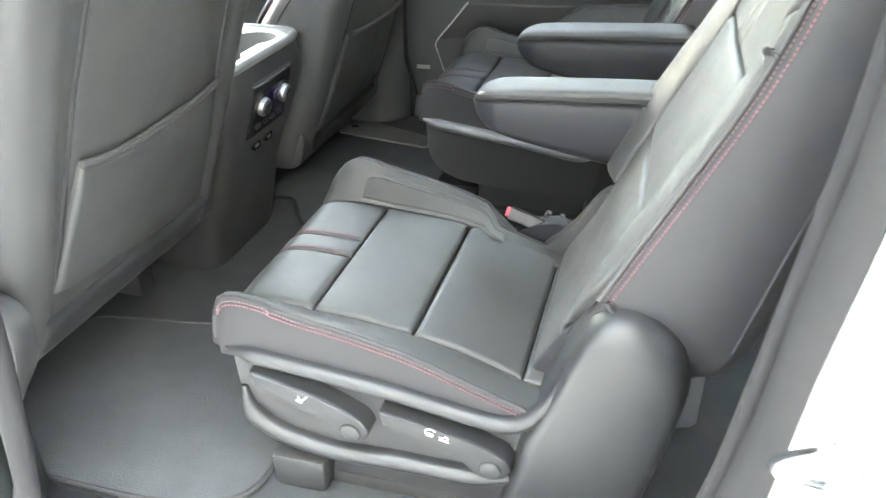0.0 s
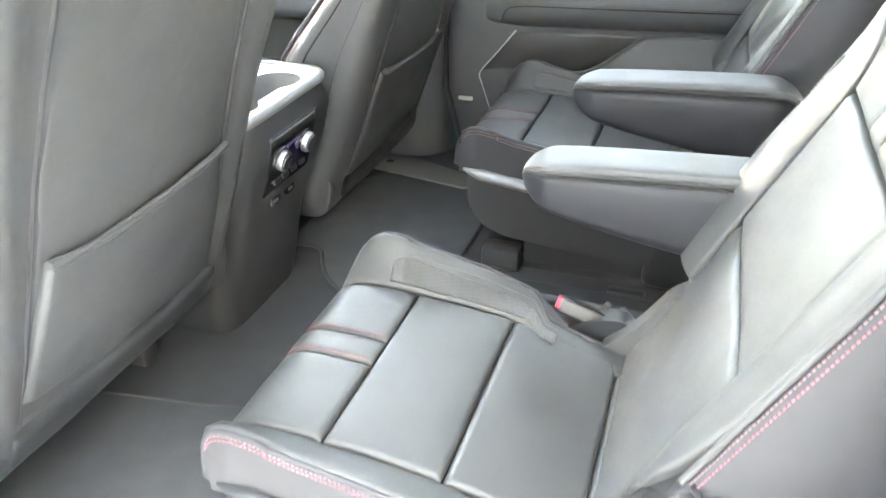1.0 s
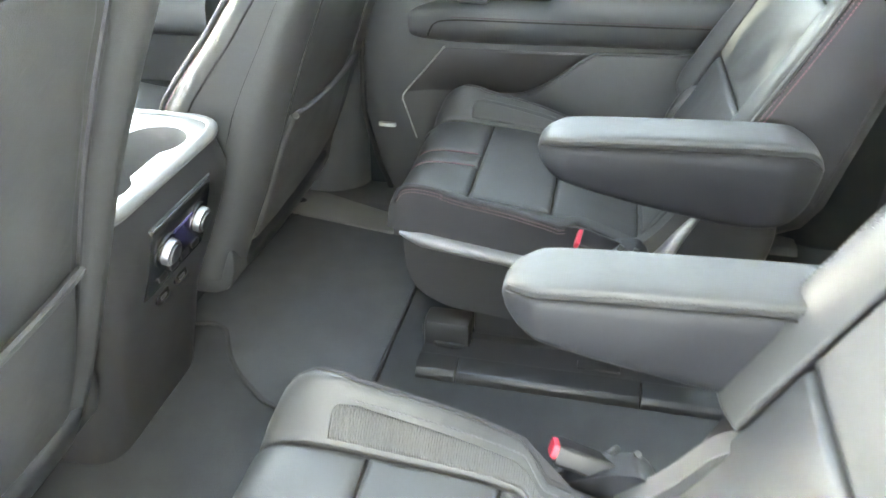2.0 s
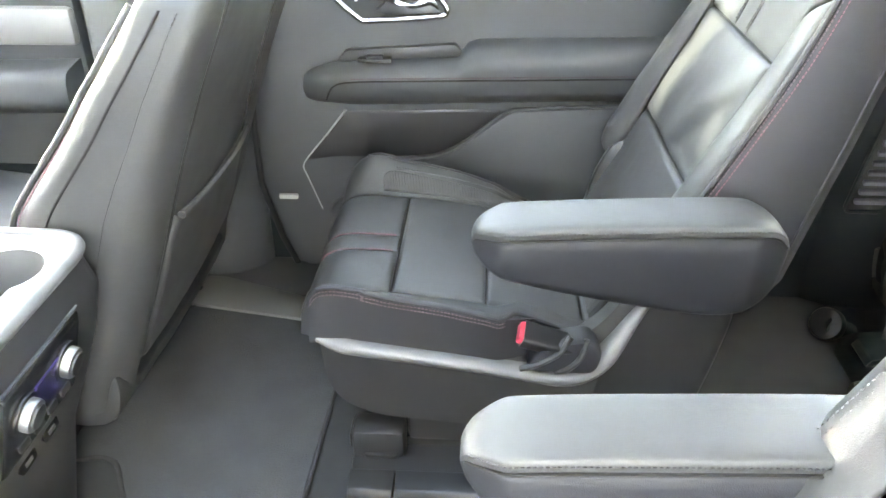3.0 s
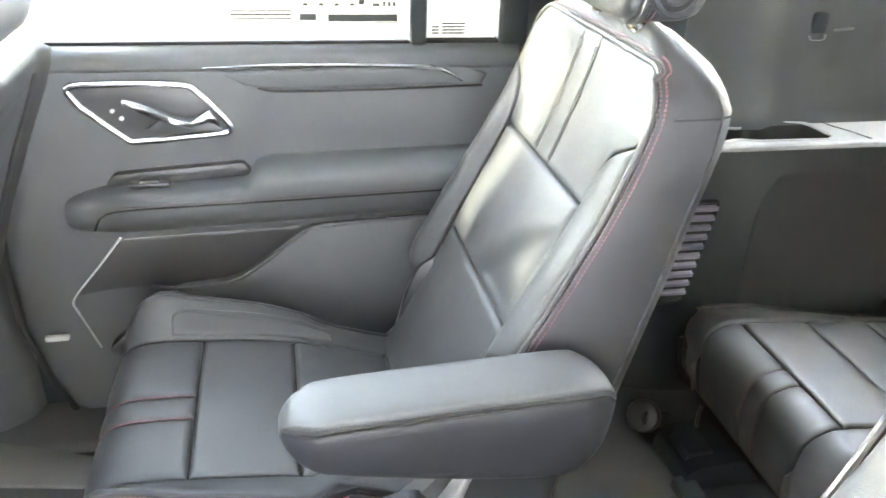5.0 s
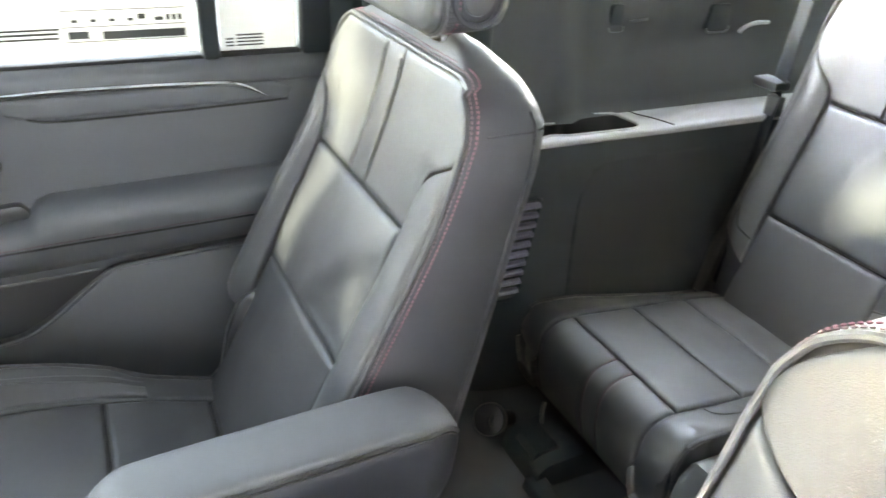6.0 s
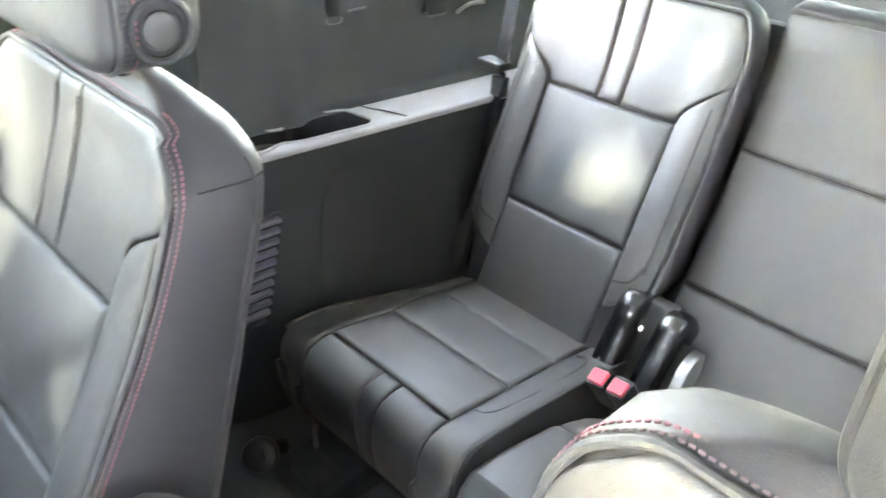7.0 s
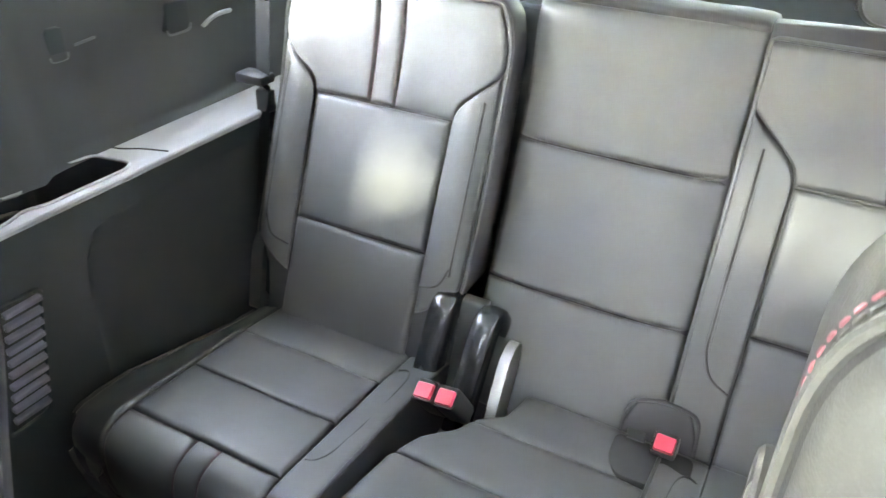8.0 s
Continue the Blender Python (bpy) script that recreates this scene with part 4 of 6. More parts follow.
def captain_chair(cy, sg, shift, label, group, grow=0, fold=0):
    """A second-row captain's chair. u runs from the chair's middle towards the aisle."""
    W = lambda x, u, z: (x, cy + sg * u, z)
    Wout = lambda x, u, z: (x, cy - sg * u, z)
    seat = thing("captain_chair", (.15, cy, FLOOR), label, "car seat", group)
    cushion_parts(seat, W, dict(CUSHION, rib=sg, flat=-sg, edge_thread=DUSTTHREAD if cy > 0 else THREAD))
    Wb = lambda x, u, z: (x, cy + sg * (u + shift), z)
    back_parts(seat, Wb, dict(BACK, flat=-sg, grow=grow, fold=fold, lip=.008, flat_low=(.424, .466) if cy > 0 else (.40, .445)))
    for s in (-1, 1):
        HB = lambda z: float(np.interp(z, *zip(*BACK["half"]))) + .003
        part("shoulder_seam", tube([Wb(x, s * u, .838) for x, u in ((.524, HB(.838)), (.572, HB(.838)), (.592, HB(.838) - .009))], .0011, 6), SEAM, seat)
        part("low_welt", tube([Wb(x, s * .2235, z) for x, z in spline([(.362, .503), (.375, .485), (.41, .466), (.447, .447)], 12)], .003, 8), LEATHER_SIDE, seat)
    Wh = lambda x, u, z: (x, cy + sg * (u + .0225), z) if sg > 0 else (x, cy - (u - .0225), z)
    headrest_parts(seat, Wh, .492, .585, .917, 1.085, .137, .905, .0)
    armrest_parts(seat, W, .250)
    shell_parts(seat, Wout, True, .018 if cy > 0 else 0)
    shell_parts(seat, W, False)
    for s in (-1, 1):
        part("floor_rail", box(-.07, .50, cy + s * .15 - .022, cy + s * .15 + .022, FLOOR, FLOOR + .028, .004), DARKSTEEL, seat)
        part("riser", box(.02, .42, cy + s * .15 - .03, cy + s * .15 + .03, FLOOR + .026, FLOOR + .12, .01), PLASTIC, seat)
        part("rail_cover", box(-.062, .018, cy + s * .175 - .025, cy + s * .175 + .025, FLOOR, FLOOR + .058, .01), PLASTIC, seat, "black plastic cap on the floor rail")
    part("base_pan", box(-.06, .40, cy - .16, cy + .16, .235, .30, .01), DARKSTEEL, seat)
    by = .210
    buckle_parts(seat, W(.180, by - .002, .384), (-1, 0, .30), (0, sg * .5, 1), size=(.07, .034, .024))
    part("leather_gusset", solid(loft([[W(x, u, z) for x, z in rounded([(.235, .345), (.285, .392), (.325, .455), (.365, .47), (.37, .35)], .02)] for u in (.165, .186, .192)])), LEATHER, seat, "folded leather gusset at the hinge", 50)
    boot = rounded([(.186, .330), (.196, .362), (.232, .380), (.270, .386), (.288, .362), (.280, .328)], .014)
    part("buckle_boot", solid(loft([[W(.245 + (x - .245) * k, u, .36 + (z - .36) * k) for x, z in boot] for u, k in ((by - .022, 1), (by + .004, 1), (by + .010, .95), (by + .013, .85))])), VINYL_SHADED, seat, "soft boot round the belt buckle", 50)
    for rib in (((.180, .334), (.200, .345), (.228, .364), (.243, .388)), ((.226, .331), (.243, .340), (.258, .360), (.264, .385))):
        part("buckle_boot_welt", tube(spline([W(x, by + (.0095, .0140, .0140, .0085)[k], z) for k, (x, z) in enumerate(rib)], 20), .0042, 8), LEATHER, seat)
    part("tether_hook", tube(spline([W(.465, -.11, .43), W(.478, -.11, .40), W(.470, -.11, .36), W(.452, -.11, .35)], 14), .004, 8), STEEL, seat)
    part("hinge_bracket", prism(rounded([(.43, .45), (.478, .43), (.478, .31), (.45, .30)], .01), "y", cy - sg * .13 - .004, cy - sg * .13 + .004, .001), STEEL, seat)
    return seat

captain_chair(-.42, 1, .036, "black leather captain's chair with red stitching beside the open door", "second-row captain's chairs", .024)
captain_chair(.42, -1, -.038, "black leather captain's chair with red stitching beside the closed door", "second-row captain's chairs", 0, .009)

# ---- front seats, seen from behind ----
def front_seat(cy, sg, drop, label):
    """sg: +1 where the aisle lies towards +y."""
    seat = thing("front_seat", (-.42, cy, FLOOR), label, "car seat", "front seats")
    W = lambda x, u, z: (x, cy + sg * u, z - drop)
    zf, xf = (.27, .35, .46, .575, .672, .771, .84, .89, .95, 1.05), (-.40, -.370, -.325, -.284, -.250, -.210, -.178, -.157, -.132, -.10)
    X = lambda z: float(np.interp(z, zf, xf))
    dep = lambda z: float(np.interp(z, (.24, .55, .625, .722, .81, .886, 1.05), (.19, .195, .19, .143, .111, .090, .085)))
    def outline(z, k=1.0):
        x = X(z)
        w = (.262 if z < .80 else .262 - (z - .80) ** 2 * 3) * k
        pts = []
        for i in range(64):
            g = 2 * math.pi * i / 64
            cx, cu = math.copysign(abs(math.cos(g)) ** .45, math.cos(g)), math.copysign(abs(math.sin(g)) ** .42, math.sin(g))
            d = dep(z) / 2
            wing = min(1, max(0, (abs(w * cu) - .178) / .03)) * (cx > 0)
            pts.append(W(x - d + d * cx * k + .015 * wing * wing * (3 - 2 * wing), w * cu, z))
        return pts
    zs = list(np.linspace(.315, .872, 16))
    back = part("backrest", solid(loft([outline(z) for z in zs] + [outline(.888, .96), outline(.897, .88), outline(.902, .7)])), LEATHER, seat, "black leather seat back", 60)
    S = lambda u, z: np.array(W(X(z) + .0025 - .006 * (abs(u) / .16) ** 2, u, z))
    out = (1, 0, .2)
    part("rear_panel", pad(S, coons([(-.172, .44), (.172, .44)], [(-.150, .865), (.150, .865)], [(-.172, .44), (-.168, .62), (-.150, .865)], [(.172, .44), (.168, .62), (.150, .865)]), .004, .004, .012, 10, 14, out), LEATHER, back)
    pocket = lambda u, z: S(u, z) + np.array((.010, 0, 0))
    low = coons([(-.185, .392), (.185, .355)], [(-.156, .575), (-.10, .566), (0, .568), (.10, .572), (.158, .578)], [(-.185, .392), (-.172, .48), (-.156, .575)], [(.185, .355), (.175, .46), (.158, .578)])
    part("map_pocket", pad(pocket, low, .005, .007, .010, 12, 12, out, .016), LEATHER, back, "sagging leather map pocket")
    hem = spline([(-.160, .580), (-.10, .571), (0, .573), (.10, .577), (.160, .583)], 40)
    part("pocket_hem", tube([pocket(u, z) + np.array((.003, 0, 0)) for u, z in hem], .0055, 8), LEATHER, back, "rolled pocket hem")
    for u0, u1 in ((-.185, -.156), (.185, .158)):
        part("seam_cord", tube([S(u0 + (u1 - u0) * k, .345 + .525 * k) + np.array((.003, 0, 0)) for k in np.linspace(0, 1, 30)], .0028, 6), LEATHER_SIDE, back)
    skirt = lambda u, z: np.array(W(X(z) + .008, u, z))
    part("lower_skirt", pad(skirt, coons([(-.212, .300), (.19, .302)], [(-.203, .352), (.212, .352)], [(-.212, .300), (-.203, .352)], [(.19, .302), (.212, .352)]), .008, .008, .012, 12, 6, out, .02), SATIN, back, "pale grey flap along the lower seat back")
    for s in (-1, 1):
        line = []
        for z in np.linspace(.33, .87, 40):
            x = X(z)
            line.append(np.array(W(x - dep(z) * .30, s * (.2622 if z < .80 else .2622 - (z - .80) ** 2 * 3), z)))
        part("stitching", stitches(line), LEATHER, back)
        part("seam_cord", tube([np.array(W(X(z) - dep(z) * float(np.interp(z, (.64, .89), (.66, .5))), s * (.2625 if z < .80 else .2625 - (z - .80) ** 2 * 3), z)) for z in np.linspace(.33, .87, 40)], .0015, 6), SEAM, back)
        line2 = [np.array(W(X(z) - dep(z) * .93, s * (.240 if z < .80 else .240 - (z - .80) ** 2 * 3), z)) for z in np.linspace(.33, .87, 40)]
        part("piping", tube(line2, .0042, 8), LEATHER, back)
        part("red_stitching", stitches([p + np.array((.010, sg * s * .008, 0)) for p in line2]), THREAD, back)
    part("cushion", solid(loft([[W(x, u, z) for x, z in rounded([(-.90, .30), (-.38, .28), (-.36, .40), (-.86, .46)], .05)] for u in (-.25, -.235, .235, .25)]), .01), LEATHER, seat)
    part("base", box(-.86, -.56, cy - .20, cy + .20, FLOOR + .05, .30, .02), PLASTIC, seat)
    for s in (-1, 1):
        part("floor_rail", box(-.88, -.52, cy + s * .19 - .02, cy + s * .19 + .02, FLOOR, FLOOR + .05, .006), DARKSTEEL, seat)
    part("headrest", solid(loft([[W(x, u, z) for x, z in rounded([(-.25, .925), (-.15, .925), (-.11, 1.10), (-.21, 1.12)], .04)] for u in (-.13, -.12, .12, .13)]), .012), LEATHER, seat)
    for s in (-1, 1):
        part("headrest_post", tube([W(-.19, s * .06, .86), W(-.19, s * .06, .95)], .006, 10), CHROME, seat)
    return seat

front_seat(-.43, 1, 0, "black leather front seat back with a map pocket")
front_seat(.43, -1, .065, "black leather front seat back with a map pocket, beside the console")
# plastic side shield of the front seat near the door
slab("seat_side_shield", prism(rounded([(-.62, .20), (-.41, .20), (-.36, .29), (-.312, .36), (-.302, .42), (-.325, .452), (-.40, .465), (-.62, .465)], .04), "y", -.735, -.692, .012), PLASTIC, "black plastic shield low beside the front seat", "seat shield", kind="")

# ---- centre console ----
console = thing("centre_console", (-.6, 0, FLOOR), "black console with cup holders and rear climate controls", "console")
rear = lambda z: float(np.interp(z, (.13, .30, .42, .50, .552), (-.43, -.395, -.345, -.322, -.338)))
rings = []
for z in (.13, .2, .3, .38, .44, .5, .525, .540):
    x, w = rear(z), float(np.interp(z, (.13, .3, .45, .54), (.135, .148, .160, .158)))
    rings.append([(a, b, z) for a, b in rounded([(-1.2, -w), (x, -w), (x, w), (-1.2, w)], [.001, .055, .055, .001], 7)])
# the body is hollow under the deck, so that the cup wells go down into it
for z in (.538, .440):
    rings.append([(a, b, z) for a, b in rounded([(-1.19, -.146), (-.345, -.146), (-.345, .146), (-1.19, .146)], [.001, .05, .05, .001], 7)])
part("body", solid(loft(rings)), PLASTIC, console, "tall moulded console body", 50)
# top deck with two round cup wells and a slot between
deck_out = rounded([(-1.2, -.158), (-.332, -.158), (-.332, .158), (-1.2, .158)], [.001, .05, .05, .001], 7)
bm = bmesh.new()
outer = [bm.verts.new((x, y, .553)) for x, y in deck_out]
# one opening shaped like two rounds joined by a neck
well_outline = []
for k in range(17):
    g = radians(-50 + 280 * k / 16)
    well_outline.append((-.396 + .045 * math.cos(g), .070 + .045 * math.sin(g)))
for k in range(17):
    g = radians(130 + 280 * k / 16)
    well_outline.append((-.396 + .045 * math.cos(g), -.070 + .045 * math.sin(g)))
inner = [bm.verts.new((x, y, .553)) for x, y in well_outline]
eo = [bm.edges.new((outer[i], outer[(i + 1) % len(outer)])) for i in range(len(outer))]
ei = [bm.edges.new((inner[i], inner[(i + 1) % len(inner)])) for i in range(len(inner))]
bmesh.ops.triangle_fill(bm, use_beauty=True, use_dissolve=False, edges=eo + ei)
low = [bm.verts.new((x, y, .539)) for x, y in deck_out]
for i in range(len(outer)):
    j = (i + 1) % len(outer)
    bm.faces.new((outer[i], outer[j], low[j], low[i]))
bmesh.ops.recalc_face_normals(bm, faces=bm.faces)
# deck colour is raised over the body's for light falling on the top
part("top_deck", bm, DECK, console, "satin deck with cup holders, paled for light from above")
bm = bmesh.new()
lip = [bm.verts.new((x, y, .5525)) for x, y in well_outline]
foot = [bm.verts.new((-.396 + (x + .396) * .92, y * .97, .480)) for x, y in well_outline]
for i in range(len(lip)):
    j = (i + 1) % len(lip)
    bm.faces.new((lip[i], foot[i], foot[j], lip[j]))
bm.faces.new(foot[::-1])
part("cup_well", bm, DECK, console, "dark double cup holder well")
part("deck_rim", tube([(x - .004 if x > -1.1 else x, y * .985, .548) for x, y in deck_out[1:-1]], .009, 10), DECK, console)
def on_rear(y, z, lift=0.0):
    d = (rear(z + .01) - rear(z - .01)) / .02
    n = np.array((1, 0, -d)) / math.hypot(1, d)
    return np.array((rear(z), y, z)) + n * lift, n
face = lambda u, z: on_rear(u, z, .003)[0]
part("control_panel", pad(face, rect(-.085, .068, .400, .508), .001, .003, .006, 8, 8, (1, 0, -.3), .01, 0), GLOSS, console, "gloss black climate control panel")
part("display", pad(lambda u, z: on_rear(u, z, .0055)[0], rect(-.034, .016, .445, .482), .0003, .0015, .003, 6, 6, (1, 0, -.3), .004, 0), SCREEN, console, "small dark blue display")
part("panel_lip", tube([on_rear(y, .509, .004)[0] for y in np.linspace(-.085, .068, 12)], .0022, 8), SATIN, console)
for y in (-.053, .031):
    p, n = on_rear(y, .464, .003)
    knob = part("climate_knob", disc(p, n, .018, .014, 32, .003), STEEL, console, "silver ringed climate knob")
    part("knob_face", disc(p + n * .0135, n, .0135, .003, 28, .001), SATIN, knob)
    part("knob_collar", disc(p, n, .0235, .004, 32, .001), GLOSS, knob)
for k in range(4):
    p, n = on_rear(-.056 + .029 * k, .424, .004)
    part("button", solid(loft([[p + n * q + np.array((0, y * .010, z * .0045)) for y, z in rounded([(-1, -1), (1, -1), (1, 1), (-1, 1)], .4)] for q in (0, .003)]), .0008), SATIN, console, "small silver button")
for k in range(2):
    p, n = on_rear(-.03 + .05 * k, .372, .0)
    part("socket", solid(loft([[p + n * q + np.array((0, y * .016, z * .008)) for y, z in rounded([(-1, -1), (1, -1), (1, 1), (-1, 1)], .5)] for q in (-.002, .003)]), .0008), GLOSS, console)
    part("socket_mark", solid(loft([[p + n * q + np.array((0, y * .007, z * .0025)) for y, z in ((-1, -1), (1, -1), (1, 1), (-1, 1))] for q in (.003, .0036)])), STEEL, console)

# ---- floor mats ----
def floor_mat(name, outline, label):
    m = thing(name, (outline[0][0], outline[0][1], FLOOR), label, "floor mat", "rear floor mats")
    o = rounded(outline, .05, 6)
    part("mat", prism(o, "z", FLOOR + .001, FLOOR + .009, .002), MAT, m)
    part("edge_cord", tube([(x, y, FLOOR + .007) for x, y in o], .0042, 8, True), CORD, m, "stitched cord edge")
floor_mat("floor_mat", [(-.58, -.345), (-.45, -.325), (-.36, -.315), (-.22, -.27), (-.085, -.27), (-.075, -.66), (-.20, -.697), (-.37, -.697), (-.58, -.69)], "charcoal carpet mat in the footwell by the open door")
floor_mat("floor_mat", [(-.50, .185), (-.42, .21), (-.36, .10), (-.25, .015), (-.12, .015), (-.112, .60), (-.22, .63), (-.42, .62), (-.50, .5)], "charcoal carpet mat in the far footwell")
strip = thing("floor_cover", (.2, .17, FLOOR), "black plastic floor cover with a satin edge strip between the seats", "floor cover")
part("cover", prism(rounded([(-.06, .19), (.44, .19), (.44, .33), (.0, .33), (-.06, .31)], .015), "z", FLOOR, FLOOR + .012, .004), PLASTIC, strip)
for x0, x1 in ((-.058, .006), (.009, .300), (.303, .445)):
    part("edge_strip", prism(rounded([(.142, FLOOR), (.145, FLOOR + .010), (.152, FLOOR + .017), (.186, FLOOR + .022), (.192, FLOOR)], .003), "x", x0, x1, .0015), SATIN, strip, "satin grey edge strip")
part("hatch", prism(rounded([(-.045, .215), (.01, .215), (.01, .30), (-.045, .30)], .01), "z", FLOOR + .011, FLOOR + .020, .003), PLASTIC, strip)
part("tread", box(.20, .27, .205, .225, FLOOR + .011, FLOOR + .016, .002), SATIN, strip)

# ---- right side: doors, pillars, windows ----
door = thing("rear_door", (.1, .79, .10), "closed rear door with grey soft trim, chrome handle and armrest", "car door")
# panel section: y as a function of height, the armrest bulging inwards
def door_y(x, z):
    y = float(np.interp(z, (.10, .20, .40, .50, .545, .60, .63, .66, .76, .80), (.765, .772, .772, .768, .764, .768, .770, .768, .772, .782)))
    return y
zs = [.10, .14, .2, .26, .32, .38, .44, .5, .54, .58, .62, .66, .7, .74, .77, .788]
front_edge = lambda z: float(np.interp(z, (.10, .2, .32, .45, .56, .70, .79), (-.255, -.295, -.325, -.325, -.315, -.29, -.27)))
rear_edge = lambda z: float(np.interp(z, (.10, .3, .8), (.40, .48, .525)))
vs, fs = [], []
nx = 24
for z in zs:
    for k in range(nx):
        x = front_edge(z) + (rear_edge(z) - front_edge(z)) * k / (nx - 1)
        roll = .02 * max(0, 1 - (k / 1.2)) ** 2
        vs.append((x, door_y(x, z) + roll, z))
n0 = len(vs)
for z in zs:
    for k in range(nx):
        x = front_edge(z) + (rear_edge(z) - front_edge(z)) * k / (nx - 1)
        vs.append((x, .84, z))
for i in range(len(zs) - 1):
    for k in range(nx - 1):
        q = (i * nx + k, i * nx + k + 1, (i + 1) * nx + k + 1, (i + 1) * nx + k)
        fs += [q, tuple(n0 + j for j in q[::-1])]
m = len(zs) - 1
for k in range(nx - 1):
    fs += [(k, k + 1, n0 + k + 1, n0 + k), (m * nx + k, m * nx + k + 1, n0 + m * nx + k + 1, n0 + m * nx + k)]
for i in range(m):
    for k in (0, nx - 1):
        fs.append((i * nx + k, (i + 1) * nx + k, n0 + (i + 1) * nx + k, n0 + i * nx + k))
part("door_panel", solid((vs, fs)), TRIM, door, "", 45)
# added filler; hides the white body side beyond the panel's front edge
part("edge_filler", box(-.36, -.18, .80, .843, .03, .79), TRIM_DARK, door, "dark filler added to close a bright gap at the door edge")
part("belt_cap", prism(rounded([(.768, .752), (.768, .780), (.782, .792), (.84, .792), (.84, .752)], .012), "x", -.268, .522, .002), TRIM, door, "padded sill under the window")
# armrest: a swelling with a stitched lower shelf
arm = []
for k, x in enumerate(np.linspace(-.225, .50, 40)):
    e = min(1, max(.0, (x + .226) / .15)); e = e * (2 - e)
    zt = .585 + .030 * min(1, max(0, (x - .075) / .02)) + (.020 * x)
    zb = .497 + .03 * x
    c = (zt + zb) / 2
    sec = [(.776, zt), (.758, zt + .001), (.742, zt - .003), (.727, zt - .012), (.719, zt - .026), (.718, zt - .045), (.724, zb + .030), (.738, zb + .012), (.757, zb + .002), (.776, zb)]
    arm.append([(x, .776 + (y - .776) * (.06 + .94 * e), c + (z - c) * (.55 + .45 * e) - (1 - e) * .012) for y, z in sec])
part("door_armrest", solid(loft(arm)), TRIM, door, "padded stitched armrest", 60)
part("armrest_stitching", stitches([(x, .7172, .556 + .022 * (x + .15)) for x in np.linspace(-.12, .49, 60)], .006, .004, .001), DARKTHREAD, door)
part("armrest_seam", tube(spline([(-.165, .726, .515), (-.15, .720, .542), (-.11, .7165, .5515), (0, .7165, .5545), (.25, .7165, .560), (.49, .7165, .566)], 50), .0016, 6), SEAM, door)
# grip recess by the window switch: its shade is a dark strip, nothing is cut
part("pull_cup", prism(rounded([(-.145, .578), (-.13, .598), (.07, .611), (.085, .590)], .008), "y", .752, .772, .001), PLASTIC, door, "dark strip standing in for the shaded grip recess")
part("window_switch", box(-.105, -.045, .732, .752, .582, .589, .002), PLASTIC, door)
part("switch_key", box(-.09, -.06, .735, .749, .588, .5935, .002), PLASTIC, door)
# handle in its chrome frame
bez = [(-.178, .728), (-.160, .738), (-.02, .737), (.012, .722), (.052, .674), (.052, .664), (.038, .658), (-.085, .649), (-.105, .655), (-.172, .715)]
bz = spline(bez + bez[:2], 90)[:-8]
part("handle_frame", tube([(x, .764, z) for x, z in bz], .0058, 10, True), CHROME, door, "chrome ring round the handle")
part("handle_cup", prism(rounded(bez, .01), "y", .7635, .774, .001), PLASTIC, door, "black handle cup")
part("door_handle", solid(loft([[(x, .757 - b, z + a) for a, b in ((-w, 0), (-w * .5, d), (w * .5, d), (w, 0), (0, -.004))] for x, z, w, d in
     ((-.100, .712, .005, .004), (-.085, .706, .008, .006), (-.06, .695, .009, .008), (-.03, .683, .008, .008), (-.005, .676, .007, .007), (.012, .682, .009, .006), (.025, .688, .010, .005), (.038, .675, .006, .003))])), CHROME, door, "chrome pull handle", 60)
part("handle_base", prism(rounded([(-.075, .668), (-.04, .690), (.03, .676), (.044, .664), (-.05, .660)], .006), "y", .756, .764, .002), SATIN, door)
for k in range(2):
    part("lock_mark", disc((-.118 + .012 * k, .7635, .698 - .012 * k), (0, -1, 0), .0035, .0012, 12), MARK, door)
# bright strip below the sill, ending in a curve
st = spline([(.02, .769, .760), (.15, .768, .763), (.34, .768, .759), (.39, .768, .753), (.428, .769, .734)], 50)
part("bright_strip", tube(st, [.0012 + .0034 * min(1, k / 14, (49 - k) / 6) for k in range(50)], 8), CHROME, door, "slim chrome accent strip")
up = spline([(.10, .7665, .728), (.14, .766, .722), (.30, .766, .723), (.46, .766, .727)], 40)
part("panel_seam", tube(up, .0018, 6), SEAM, door)
part("accent_panel", pad(lambda x, z: np.array((x, .769, z)), coons([(.075, .735), (.13, .724), (.46, .728)], [(.04, .755), (.40, .758), (.47, .745)], [(.075, .735), (.04, .755)], [(.46, .728), (.47, .745)]), .002, .003, .008, 14, 5, (0, -1, 0), .01, 0), TRIM, door)
# lower storage: a raised bin with a slanting lip
bin_out = [(-.06, .385), (.03, .392), (.075, .415), (.165, .482), (.185, .490), (.47, .503), (.44, .20), (-.10, .20), (-.19, .27)]
part("door_bin", prism(rounded(bin_out, .02), "y", .752, .775, .006), TRIM, door, "grey door bin front")
part("bin_lip", tube(spline([(-.10, .762, .390), (-.06, .752, .388), (.03, .751, .395), (.08, .751, .421), (.16, .751, .482), (.20, .751, .493), (.47, .751, .505)], 60), .004, 8), TRIM, door)
# the bin is not hollow; its inner shade is this darker sheet
part("bin_shadow", prism(rounded([(-.225, .375), (-.14, .478), (.16, .486), (.075, .418), (.03, .395), (-.06, .388), (-.17, .385)], .012), "y", .7675, .772, .001), PLASTIC, door, "dark sheet standing in for shade in the bin opening")
part("light_line", tube(spline([(-.138, .7655, .482), (-.180, .7650, .430), (-.222, .7645, .380), (-.230, .7645, .362), (-.225, .765, .345), (-.200, .766, .270)], 50), [.0022 - .0012 * k / 49 for k in range(50)], 8), LIGHTGREY, door, "thin pale light line")
